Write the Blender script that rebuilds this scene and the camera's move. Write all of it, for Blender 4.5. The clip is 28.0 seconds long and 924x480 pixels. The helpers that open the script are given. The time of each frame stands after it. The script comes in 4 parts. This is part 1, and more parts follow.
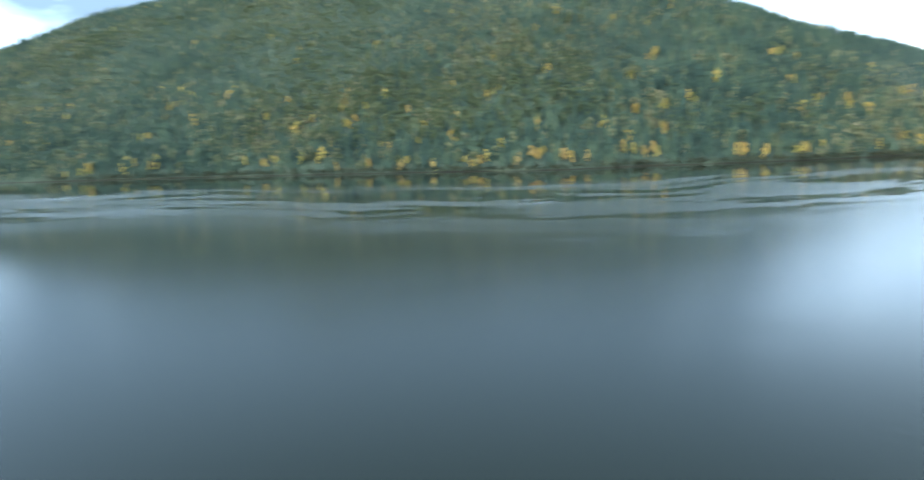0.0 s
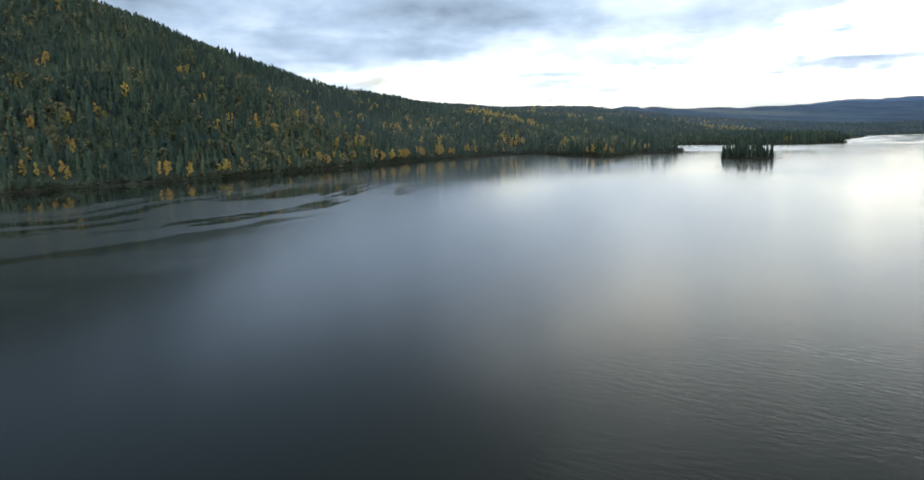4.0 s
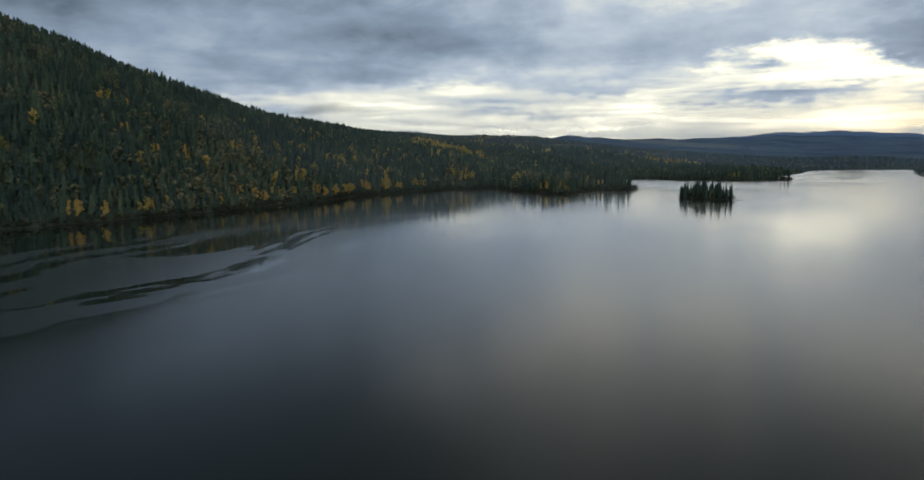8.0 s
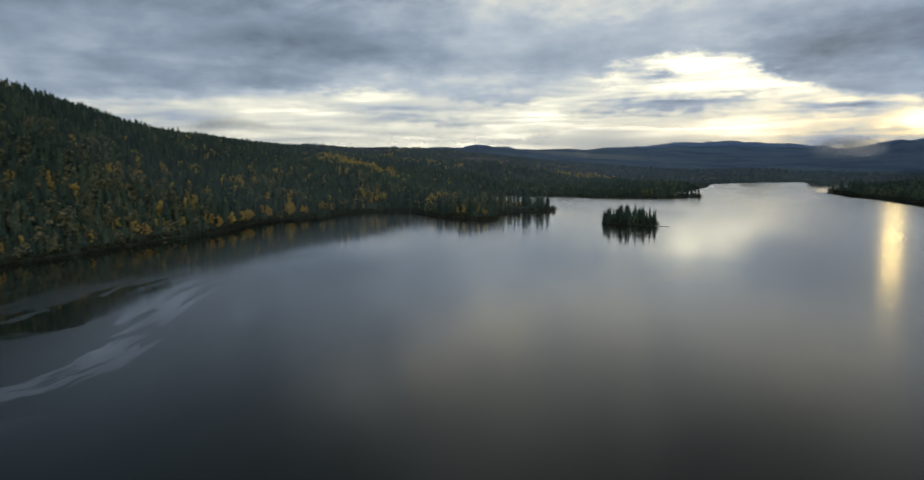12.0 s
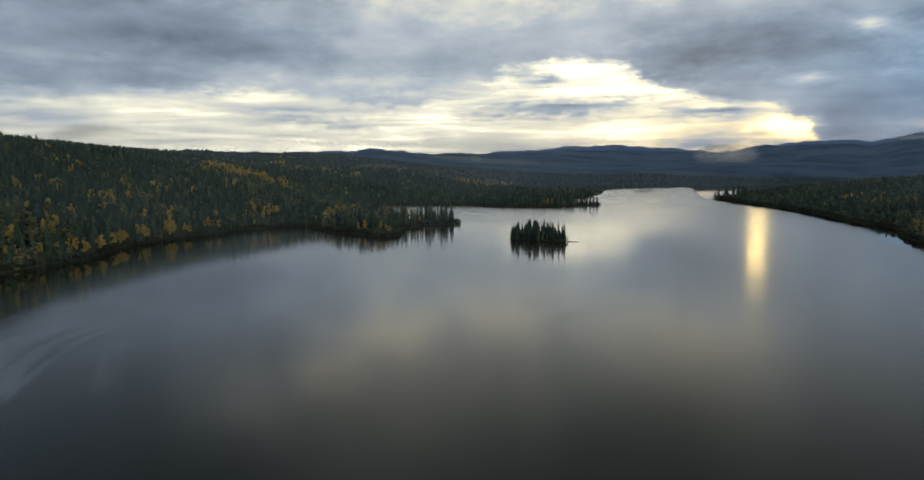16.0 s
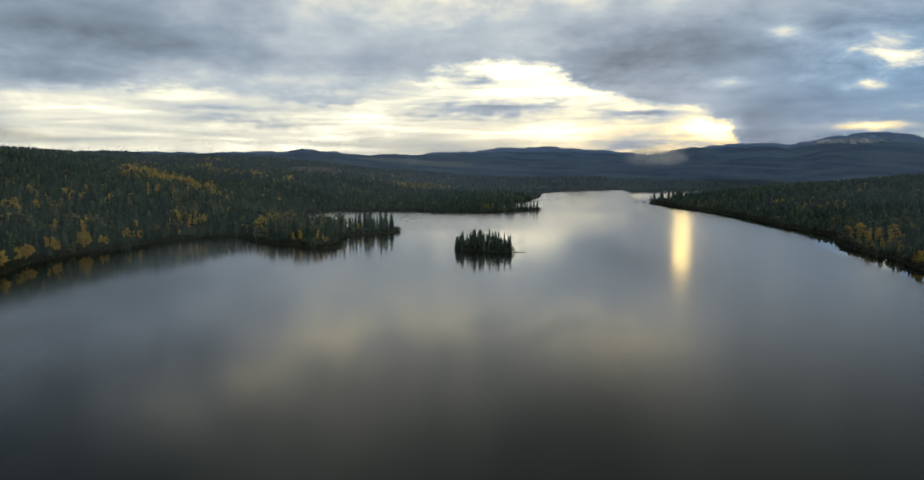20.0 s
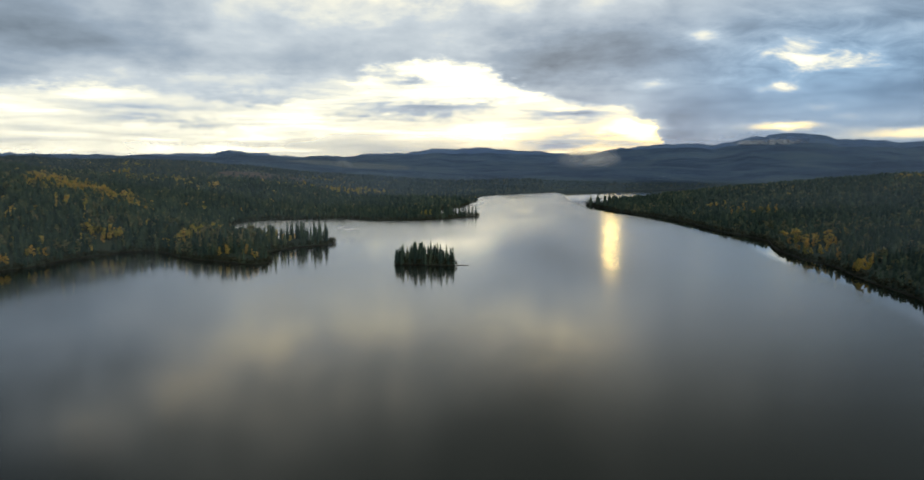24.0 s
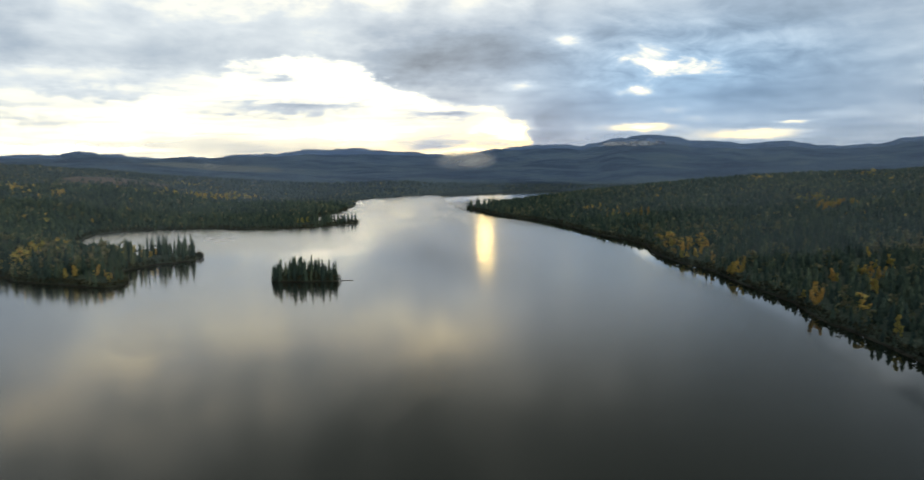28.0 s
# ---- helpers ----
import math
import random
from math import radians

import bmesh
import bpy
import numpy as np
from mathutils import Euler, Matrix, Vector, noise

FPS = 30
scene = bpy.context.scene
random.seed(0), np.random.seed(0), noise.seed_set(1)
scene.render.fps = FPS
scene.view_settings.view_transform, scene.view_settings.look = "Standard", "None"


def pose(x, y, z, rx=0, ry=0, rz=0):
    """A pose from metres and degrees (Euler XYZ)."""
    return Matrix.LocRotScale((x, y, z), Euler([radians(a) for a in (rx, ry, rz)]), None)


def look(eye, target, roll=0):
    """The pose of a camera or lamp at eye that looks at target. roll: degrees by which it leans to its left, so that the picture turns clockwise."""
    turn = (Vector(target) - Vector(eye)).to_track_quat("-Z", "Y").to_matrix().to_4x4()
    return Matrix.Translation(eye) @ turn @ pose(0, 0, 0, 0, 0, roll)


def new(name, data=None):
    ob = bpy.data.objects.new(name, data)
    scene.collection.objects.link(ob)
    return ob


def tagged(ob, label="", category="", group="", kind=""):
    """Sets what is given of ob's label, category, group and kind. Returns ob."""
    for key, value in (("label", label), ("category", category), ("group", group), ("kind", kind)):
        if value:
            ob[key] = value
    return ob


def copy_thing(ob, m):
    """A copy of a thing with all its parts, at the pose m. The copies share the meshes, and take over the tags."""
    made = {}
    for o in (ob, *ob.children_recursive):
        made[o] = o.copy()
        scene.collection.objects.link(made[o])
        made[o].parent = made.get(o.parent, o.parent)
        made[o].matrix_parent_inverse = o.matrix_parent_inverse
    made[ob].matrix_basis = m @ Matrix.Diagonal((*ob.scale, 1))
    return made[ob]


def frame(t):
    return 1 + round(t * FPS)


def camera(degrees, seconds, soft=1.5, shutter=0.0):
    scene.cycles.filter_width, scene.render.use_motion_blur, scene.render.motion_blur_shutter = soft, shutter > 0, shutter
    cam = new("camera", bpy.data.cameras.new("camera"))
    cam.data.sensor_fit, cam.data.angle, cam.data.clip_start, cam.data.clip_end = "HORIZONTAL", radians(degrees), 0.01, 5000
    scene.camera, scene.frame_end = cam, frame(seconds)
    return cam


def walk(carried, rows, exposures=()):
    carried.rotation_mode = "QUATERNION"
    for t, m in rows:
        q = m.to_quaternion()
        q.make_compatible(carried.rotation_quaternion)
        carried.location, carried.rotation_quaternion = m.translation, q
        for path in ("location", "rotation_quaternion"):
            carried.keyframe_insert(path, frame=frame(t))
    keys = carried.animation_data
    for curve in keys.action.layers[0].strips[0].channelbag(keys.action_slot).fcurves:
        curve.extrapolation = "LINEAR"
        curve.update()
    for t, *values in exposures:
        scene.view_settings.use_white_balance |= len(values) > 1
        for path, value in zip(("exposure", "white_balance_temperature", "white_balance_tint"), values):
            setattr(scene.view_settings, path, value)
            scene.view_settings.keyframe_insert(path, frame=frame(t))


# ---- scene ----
cam = camera(69.0, 28.0, shutter=1.0)
PATH = [
    (0, pose(100.90, -97.34, 29.94, 80.845, 0, 84.832), -2.29),
    (0.5, pose(98.16, -97.86, 29.88, 80.695, 0, 76.890), -2.36),
    (1, pose(95.41, -98.36, 29.82, 80.578, 0, 68.926), -2.38),
    (1.5, pose(92.61, -98.79, 29.77, 80.462, 0, 61.299), -2.30),
    (2, pose(89.74, -99.09, 29.74, 80.364, 0, 53.743), -2.19),
    (2.5, pose(86.80, -99.23, 29.75, 80.344, 0, 46.837), -2.00),
    (3, pose(83.78, -99.13, 29.81, 80.327, 0, 40.125), -1.84),
    (3.5, pose(80.67, -98.75, 29.93, 80.488, 0, 37.960), -1.65),
    (5.5, pose(66.38, -90.29, 32.23, 81.589, 0, 36.041), -1.04),
    (6, pose(62.82, -86.48, 33.55, 81.874, 0, 35.397), -0.91),
    (6.5, pose(59.27, -82.42, 35.00, 82.113, 0, 34.639), -0.80),
    (7, pose(55.76, -78.13, 36.56, 82.332, 0, 33.856), -0.74),
    (7.5, pose(52.27, -73.64, 38.23, 82.531, 0, 33.079), -0.64),
    (8, pose(48.82, -69.01, 39.99, 82.696, 0, 32.296), -0.56),
    (8.5, pose(45.40, -64.28, 41.83, 82.831, 0, 31.560), -0.59),
    (9, pose(42.00, -59.49, 43.70, 82.939, 0, 30.879), -0.59),
    (9.5, pose(38.62, -54.68, 45.58, 82.999, 0, 30.210), -0.67),
    (10, pose(35.26, -49.88, 47.45, 83.081, 0, 29.604), -0.61),
    (10.5, pose(31.91, -45.14, 49.29, 83.120, 0, 28.899), -0.60),
    (11, pose(28.60, -40.47, 51.07, 83.139, 0, 27.599), -0.60),
    (11.5, pose(25.33, -35.91, 52.80, 83.158, 0, 26.202), -0.61),
    (12, pose(22.13, -31.46, 54.47, 83.192, 0, 24.533), -0.64),
    (12.5, pose(19.01, -27.14, 56.08, 83.219, 0, 23.061), -0.74),
    (14.5, pose(8.91, -12.88, 61.21, 83.334, 0, 17.795), -0.86),
    (15, pose(6.97, -10.12, 62.12, 83.307, 0, 17.037), -0.82),
    (15.5, pose(5.12, -7.47, 62.98, 83.299, 0, 16.282), -0.71),
    (16, pose(3.35, -4.92, 63.78, 83.275, 0, 15.534), -0.72),
    (16.5, pose(1.64, -2.44, 64.54, 83.255, 0, 14.786), -0.70),
    (17, pose(-0.00, 0.00, 65.27, 83.286, 0, 14.019), -0.69),
    (17.5, pose(-1.58, 2.44, 65.97, 83.264, 0, 13.292), -0.67),
    (18, pose(-3.10, 4.90, 66.66, 83.256, 0, 12.576), -0.65),
    (18.5, pose(-4.55, 7.41, 67.35, 83.244, 0, 11.890), -0.60),
    (19, pose(-5.94, 9.96, 68.04, 83.249, 0, 11.203), -0.61),
    (19.5, pose(-7.27, 12.59, 68.73, 83.227, 0, 10.552), -0.57),
    (20, pose(-8.53, 15.28, 69.45, 83.234, 0, 9.910), -0.55),
    (20.5, pose(-9.75, 18.04, 70.19, 83.242, 0, 9.328), -0.59),
    (21, pose(-10.92, 20.85, 70.95, 83.238, 0, 8.787), -0.61),
    (21.5, pose(-12.05, 23.68, 71.73, 83.219, 0, 8.267), -0.59),
    (23.5, pose(-15.91, 35.50, 75.27, 83.198, 0, 5.473), -0.71),
    (24, pose(-16.82, 38.36, 76.09, 83.177, 0, 4.262), -0.79),
    (24.5, pose(-17.72, 41.19, 76.89, 83.148, 0, 3.035), -0.76),
    (25, pose(-18.59, 44.00, 77.67, 83.130, 0, 1.808), -0.81),
    (25.5, pose(-19.45, 46.79, 78.44, 83.119, 0, 0.622), -0.84),
    (26, pose(-20.29, 49.55, 79.19, 83.093, 0, -0.543), -0.86),
    (26.5, pose(-21.10, 52.29, 79.92, 83.093, 0, -1.805), -0.89),
    (27, pose(-21.87, 55.02, 80.65, 83.052, 0, -3.059), -0.93),
    (27.5, pose(-22.63, 57.75, 81.36, 83.046, 0, -4.428), -0.88),
    (28, pose(-23.38, 60.47, 82.07, 82.996, 0, -6.302), -0.96),
]
walk(cam, [(t, m @ pose(0, 0, 0, 0, 0, lean)) for t, m, lean in PATH],
     exposures=[(0.0, 3.02, 6150, 0), (1.0, 2.95, 6300, 2), (2.0, 2.52, 6400, 4), (3.0, 1.92, 6450, 7), (3.5, 1.50, 6450, 8), (5.5, 0.78, 6550, 7), (7.0, 0.44, 6550, 7),
                (8.0, 0.24, 6550, 8), (12.0, 0.12, 6650, 8), (17.0, 0.12, 6900, 8), (21.0, 0.29, 6950, 7), (24.5, 0.49, 7050, 7), (28.0, 0.76, 7250, 8)])

# ---------------------------------------------------------------- sky and sun
SUN_AZ, SUN_EL = 8.3, 7.0          # degrees, clockwise from +y, and above the horizon


def sun_vector():
    a, e = radians(SUN_AZ), radians(SUN_EL)
    return Vector((math.sin(a) * math.cos(e), math.cos(a) * math.cos(e), math.sin(e)))


class Nodes:
    """A short way to write node trees."""

    def __init__(self, tree):
        self.tree = tree
        tree.nodes.clear()

    def add(self, kind, **values):
        n = self.tree.nodes.new(kind)
        for k, v in values.items():
            if k in n.inputs:
                self.put(n.inputs[k], v)
        return n

    def put(self, socket, v):
        if isinstance(v, bpy.types.NodeSocket):
            self.tree.links.new(v, socket)
        else:
            socket.default_value = v

    def math(self, op, a, b=0.0, c=0.0):
        n = self.tree.nodes.new("ShaderNodeMath")
        n.operation = op
        for i, v in enumerate((a, b, c)):
            self.put(n.inputs[i], v)
        return n.outputs[0]

    def vec(self, x, y, z=0.0):
        n = self.tree.nodes.new("ShaderNodeCombineXYZ")
        for i, v in enumerate((x, y, z)):
            self.put(n.inputs[i], v)
        return n.outputs[0]

    def noise(self, vector, scale, detail=4.0, rough=0.55, warp=0.0):
        n = self.tree.nodes.new("ShaderNodeTexNoise")
        self.put(n.inputs["Vector"], vector)
        for k, v in (("Scale", scale), ("Detail", detail), ("Roughness", rough), ("Distortion", warp)):
            self.put(n.inputs[k], v)
        return n.outputs["Fac"]

    def ramp(self, fac, stops, ease="LINEAR"):
        n = self.tree.nodes.new("ShaderNodeValToRGB")
        n.color_ramp.interpolation = ease
        while len(n.color_ramp.elements) < len(stops):
            n.color_ramp.elements.new(0.5)
        for e, (p, c) in zip(n.color_ramp.elements, stops):
            e.position, e.color = p, (*c, 1.0)
        self.put(n.inputs[0], fac)
        return n.outputs[0]

    def mix(self, fac, a, b, blend="MIX"):
        n = self.tree.nodes.new("ShaderNodeMix")
        n.data_type, n.blend_type = "RGBA", blend
        self.put(n.inputs[0], fac)
        self.put(n.inputs[6], a if isinstance(a, bpy.types.NodeSocket) else (*a, 1.0))
        self.put(n.inputs[7], b if isinstance(b, bpy.types.NodeSocket) else (*b, 1.0))
        return n.outputs[2]

    def span(self, v, lo, hi, a=0.0, b=1.0, smooth=True):
        n = self.tree.nodes.new("ShaderNodeMapRange")
        n.interpolation_type = "SMOOTHSTEP" if smooth else "LINEAR"
        for i, x in enumerate((v, lo, hi, a, b)):
            self.put(n.inputs[i], x)
        return n.outputs[0]


# The lower edge of the cloud deck: azimuth, elevation in degrees; under it the sky is bright
DECK_EDGE = ((-180, 3.0), (-75, 3.4), (-50, 4.4), (-40, 4.9), (-33, 5.4), (-27, 5.1), (-20, 5.5), (-14, 6.0), (-10.5, 7.6), (-6, 8.2), (-3, 7.9), (-0.5, 6.4), (3, 5.3), (6.5, 4.4), (9.5, 3.4), (11.3, 2.5), (13.2, 0.0), (50, 0.0), (180, 2.0))
# Broad cloud masses and gaps: azimuth, elevation, half width, half height in degrees, lighter (+) or denser (-)
GAPS = (
    (-33, 5.3, 6, 0.5, 0.16), (-16, 10.4, 12, 1.9, 0.05), (-22, 6.6, 9, 0.6, 0.10), (-10, 13.6, 9, 1.5, 0.26), (-21, 15.0, 4.0, 1.3, 0.34), (-27, 17.2, 4.0, 1.0, 0.20),
    # the last gap is unseen, behind the camera, added to brighten the hillside
    (-35, 19.4, 5, 1.2, 0.16), (31, 12.3, 10, 1.0, 0.06), (6, 15.5, 8, 1.8, 0.20), (-15, 11.8, 5, 0.7, 0.08), (18, 13.5, 6, 1.5, 0.05), (145, 34, 60, 28, 0.46),
)
MASSES = (
    (-9, 4.1, 7.0, 0.6, -0.42), (-16, 5.3, 4, 0.6, -0.22), (-26, 4.3, 7, 0.4, -0.18), (-2.5, 4.6, 2.5, 0.3, -0.22), (-44, 6.0, 8, 0.8, -0.10), (-22, 5.1, 5.5, 0.55, -0.30), (-26, 3.3, 5.5, 0.40, -0.26), (-5.5, 4.4, 2.6, 0.30, -0.16), (4.5, 3.5, 3.4, 0.5, -0.40), (5.0, 1.6, 3.0, 0.7, -0.34), (2.4, 8.0, 7, 1.7, -0.19),
    (9, 8.4, 7, 2.4, -0.20), (-40, 9.5, 9, 1.8, -0.10), (-28, 9.0, 9, 2.0, -0.09), (14.5, 3.2, 3.0, 2.0, -0.20), (33, 5.2, 8, 2.4, -0.22), (33, 22, 20, 8.5, -0.56), (30, 14.5, 12, 3.0, -0.13), (-39, 15, 9, 3.0, -0.16), (-2, 23.5, 12, 5.5, -0.30), (-36, 23, 9, 5, -0.10), (-50, 24, 16, 7, -0.34),
    (-95, 22, 46, 15, -0.80), (-78, 13, 18, 6, -0.16),
)
# Small breaks with a shape of their own
BREAKS = (
    (10.2, 2.2, 2.0, 0.75, 0.62), (8.9, 3.95, 1.1, 0.30, 0.36), (-6.0, 7.2, 4.0, 0.75, 0.20), (-1.5, 2.0, 4.5, 0.9, 0.16), (-3.0, 5.6, 4.5, 0.5, 0.12), (15.6, 9.3, 1.7, 0.8, 0.30), (20.5, 8.1, 4.0, 0.7, 0.24), (23.6, 7.2, 3.0, 0.6, 0.20), (26.6, 5.4, 2.6, 0.5, 0.15),
    (20.3, 5.1, 1.3, 0.42, 0.20), (11.2, 5.7, 1.8, 0.35, 0.20), (31.0, 8.5, 3.6, 0.6, 0.16), (26, 10.2, 4.0, 0.7, 0.12), (-8.6, 6.5, 1.9, 0.32, -0.46), (-10.4, 7.0, 1.2, 0.25, -0.22),
)
LOW_BREAKS = ((21.3, 2.20, 2.1, 0.30, 0.54), (29.6, 1.45, 3.4, 0.36, 0.54), (32.4, 2.3, 1.1, 0.15, 0.42), (7.0, 0.8, 1.6, 0.5, 0.3))


def build_sky():
    world = bpy.data.worlds.new("evening_sky")
    world.use_nodes = True
    n = Nodes(world.node_tree)
    d = n.add("ShaderNodeTexCoord").outputs["Generated"]
    sep = n.add("ShaderNodeSeparateXYZ")
    n.put(sep.inputs[0], d)
    x, y, z = sep.outputs
    az = n.math("MULTIPLY", n.math("ARCTAN2", x, y), 57.2958)
    el = n.math("MULTIPLY", n.math("ARCSINE", z), 57.2958)
    up = n.math("MAXIMUM", el, 0.0)

    def centred(v, size):
        return n.math("MULTIPLY", n.math("SUBTRACT", v, 0.5), size)

    # the deck seen in perspective: clouds shrink and flatten towards the horizon
    low = n.math("ADD", n.math("MAXIMUM", z, 0.0), 0.075)
    px, py = n.math("DIVIDE", x, low), n.math("DIVIDE", y, low)
    broad = n.noise(n.vec(px, py, 0.0), 0.42, 6.0, 0.5, 0.3)
    billows = n.noise(n.vec(px, py, 5.0), 1.0, 5.0, 0.5, 0.2)
    fine = n.noise(n.vec(n.math("MULTIPLY", az, 0.15), n.math("MULTIPLY", up, 0.36), 3.0), 1.0, 6.0, 0.50, 0.25)
    shift = n.noise(n.vec(n.math("MULTIPLY", az, 0.16), n.math("MULTIPLY", up, 0.45), 9.0), 1.0, 7.0, 0.6)
    shift_b = n.noise(n.vec(n.math("MULTIPLY", az, 0.16), n.math("MULTIPLY", up, 0.5), 21.0), 1.0, 7.0, 0.62)
    curls = n.noise(n.vec(n.math("MULTIPLY", az, 0.8), n.math("MULTIPLY", up, 1.9), 33.0), 1.0, 4.0, 0.55)
    az_w = n.math("ADD", az, centred(shift, 10.0))
    el_w = n.math("ADD", up, n.math("ADD", centred(shift_b, 2.6), centred(curls, 1.3)))
    az_s = n.math("ADD", az, n.math("ADD", centred(shift, 4.5), centred(curls, 1.6)))
    el_s = n.math("ADD", up, n.math("ADD", centred(shift_b, 1.1), centred(curls, 0.7)))
    rim = n.ramp(n.math("DIVIDE", n.math("ADD", az_w, 180.0), 360.0), [((a + 180) / 360, (e / 20,) * 3) for a, e in DECK_EDGE])
    soft = n.span(az, -24.0, -8.0, 1.5, 0.55)
    open_sky = n.span(n.math("SUBTRACT", el_w, n.math("MULTIPLY", rim, 20.0)), soft, n.math("MULTIPLY", soft, -1.0))
    lines = n.noise(n.vec(n.math("MULTIPLY", az, 0.07), n.math("MULTIPLY", up, 1.05), 14.0), 1.0, 7.0, 0.58, 0.8)
    bright = n.math("ADD", n.span(n.math("ABSOLUTE", n.math("ADD", az, 4.0)), 12.0, 50.0, 0.81, 0.71), n.math("ADD", centred(lines, 0.95), n.math("ADD", centred(billows, 0.25), centred(fine, 0.45))))
    deck_tone = n.math("ADD", centred(broad, 0.40), n.math("ADD", centred(billows, 0.38), centred(fine, 0.36)))
    deck_tone = n.math("ADD", deck_tone, n.math("ADD", n.span(az, -4.0, -30.0, 0.395, 0.44), n.math("ADD", n.span(el, 10.0, 14.0, 0.0, 0.06), n.span(el, 17.0, 30.0, 0.0, -0.32))))
    total = n.math("ADD", n.math("MULTIPLY", deck_tone, n.math("SUBTRACT", 1.0, open_sky)), n.math("MULTIPLY", bright, open_sky))
    puffs = n.noise(n.vec(n.math("MULTIPLY", az, 0.20), n.math("MULTIPLY", up, 0.34), 55.0), 1.0, 5.0, 0.55, 0.4)
    total = n.math("MULTIPLY_ADD", n.span(el, 10.5, 14.0, 0.34, 1.0), centred(puffs, 0.66), total)
    # torn wisps in the thinner cloud to the right of the sun
    wisps = n.noise(n.vec(n.math("MULTIPLY", az, 0.24), n.math("ADD", n.math("MULTIPLY", up, 0.6), n.math("MULTIPLY", az, 0.05)), 41.0), 1.0, 7.0, 0.6, 0.7)
    wu = n.math("DIVIDE", n.math("SUBTRACT", az, 24.0), 10.0)
    wv = n.math("DIVIDE", n.math("SUBTRACT", up, 7.2), 3.2)
    torn = n.math("EXPONENT", n.math("MULTIPLY", n.math("ADD", n.math("MULTIPLY", wu, wu), n.math("MULTIPLY", wv, wv)), -1.0))
    total = n.math("MULTIPLY_ADD", torn, centred(wisps, 1.3), total)
    for rows, a_in, e_in in ((GAPS + MASSES, az_w, el_w), (BREAKS, az_s, el_s), (LOW_BREAKS, az, n.math("ADD", up, centred(curls, 0.5)))):
        for a, e, wa, we, amount in rows:
            u = n.math("DIVIDE", n.math("SUBTRACT", a_in, a), wa)
            v = n.math("DIVIDE", n.math("SUBTRACT", e_in, e), we)
            r2 = n.math("ADD", n.math("MULTIPLY", u, u), n.math("MULTIPLY", v, v))
            total = n.math("MULTIPLY_ADD", n.math("EXPONENT", n.math("MULTIPLY", r2, -1.0)), amount, total)
    shade = n.ramp(total, ((0.0, (0.050, 0.070, 0.100)), (0.12, (0.120, 0.156, 0.208)), (0.26, (0.180, 0.230, 0.305)), (0.46, (0.325, 0.375, 0.440)), (0.62, (0.54, 0.55, 0.51)), (0.78, (0.78, 0.76, 0.64)), (0.96, (0.95, 0.90, 0.72))))
    # gaps towards the sun are yellow
    su = n.math("DIVIDE", n.math("SUBTRACT", az, 17.0), 20.0)
    sv = n.math("DIVIDE", n.math("SUBTRACT", up, 1.2), 3.2)
    near = n.math("EXPONENT", n.math("MULTIPLY", n.math("ADD", n.math("MULTIPLY", su, su), n.math("MULTIPLY", sv, sv)), -1.0))
    warm = n.math("MULTIPLY", near, n.span(total, 0.56, 0.85))
    shade = n.mix(n.math("MULTIPLY", warm, 0.75), shade, (1.0, 0.75, 0.33))
    # thinner, bluer cloud to the right of the sun
    bu = n.math("DIVIDE", n.math("SUBTRACT", az, 24.0), 16.0)
    bv = n.math("DIVIDE", n.math("SUBTRACT", up, 5.5), 5.5)
    thin = n.math("EXPONENT", n.math("MULTIPLY", n.math("ADD", n.math("MULTIPLY", bu, bu), n.math("MULTIPLY", bv, bv)), -1.0))
    tone = n.ramp(total, ((0.05, (0.072, 0.135, 0.235)), (0.5, (0.172, 0.283, 0.435))))
    shade = n.mix(n.math("MULTIPLY", thin, n.span(total, 0.70, 0.42)), shade, tone)
    # the deck overhead is lit from below by the low sun
    shade = n.mix(n.math("MULTIPLY", n.span(el, 11.0, 20.0), n.span(n.math("ABSOLUTE", n.math("SUBTRACT", az, 2.0)), 24.0, 60.0, 1.0, 0.0)), shade, n.mix(1.0, shade, (1.25, 1.05, 0.82), "MULTIPLY"))
    gain = n.math("ADD", 1.0, n.math("MULTIPLY", n.span(total, 0.74, 1.15), 0.95))
    cloud = n.add("ShaderNodeVectorMath")
    cloud.operation = "SCALE"
    n.put(cloud.inputs[0], shade)
    n.put(cloud.inputs["Scale"], gain)
    blue = n.add("ShaderNodeTexSky")
    blue.sky_type, blue.sun_disc = "NISHITA", False
    blue.sun_elevation, blue.sun_rotation = radians(SUN_EL), radians(SUN_AZ)
    clear = n.add("ShaderNodeBackground", Color=blue.outputs[0], Strength=0.06)
    cover = n.add("ShaderNodeBackground", Color=cloud.outputs[0], Strength=1.3)
    both = n.add("ShaderNodeMixShader", Fac=0.98)
    n.put(both.inputs[1], clear.outputs[0])
    n.put(both.inputs[2], cover.outputs[0])
    n.put(n.add("ShaderNodeOutputWorld").inputs[0], both.outputs[0])
    scene.world = world


build_sky()
sun = new("sun", bpy.data.lights.new("sun", "SUN"))
sun.data.energy, sun.data.angle, sun.data.color = 0.0055, radians(1.4), (1.0, 0.71, 0.23)
sun.matrix_world = look(sun_vector() * 100, (0, 0, 0))

# ---------------------------------------------------------------- materials


def material(name):
    m = bpy.data.materials.new(name)
    m.use_nodes = True
    return m, Nodes(m.node_tree)


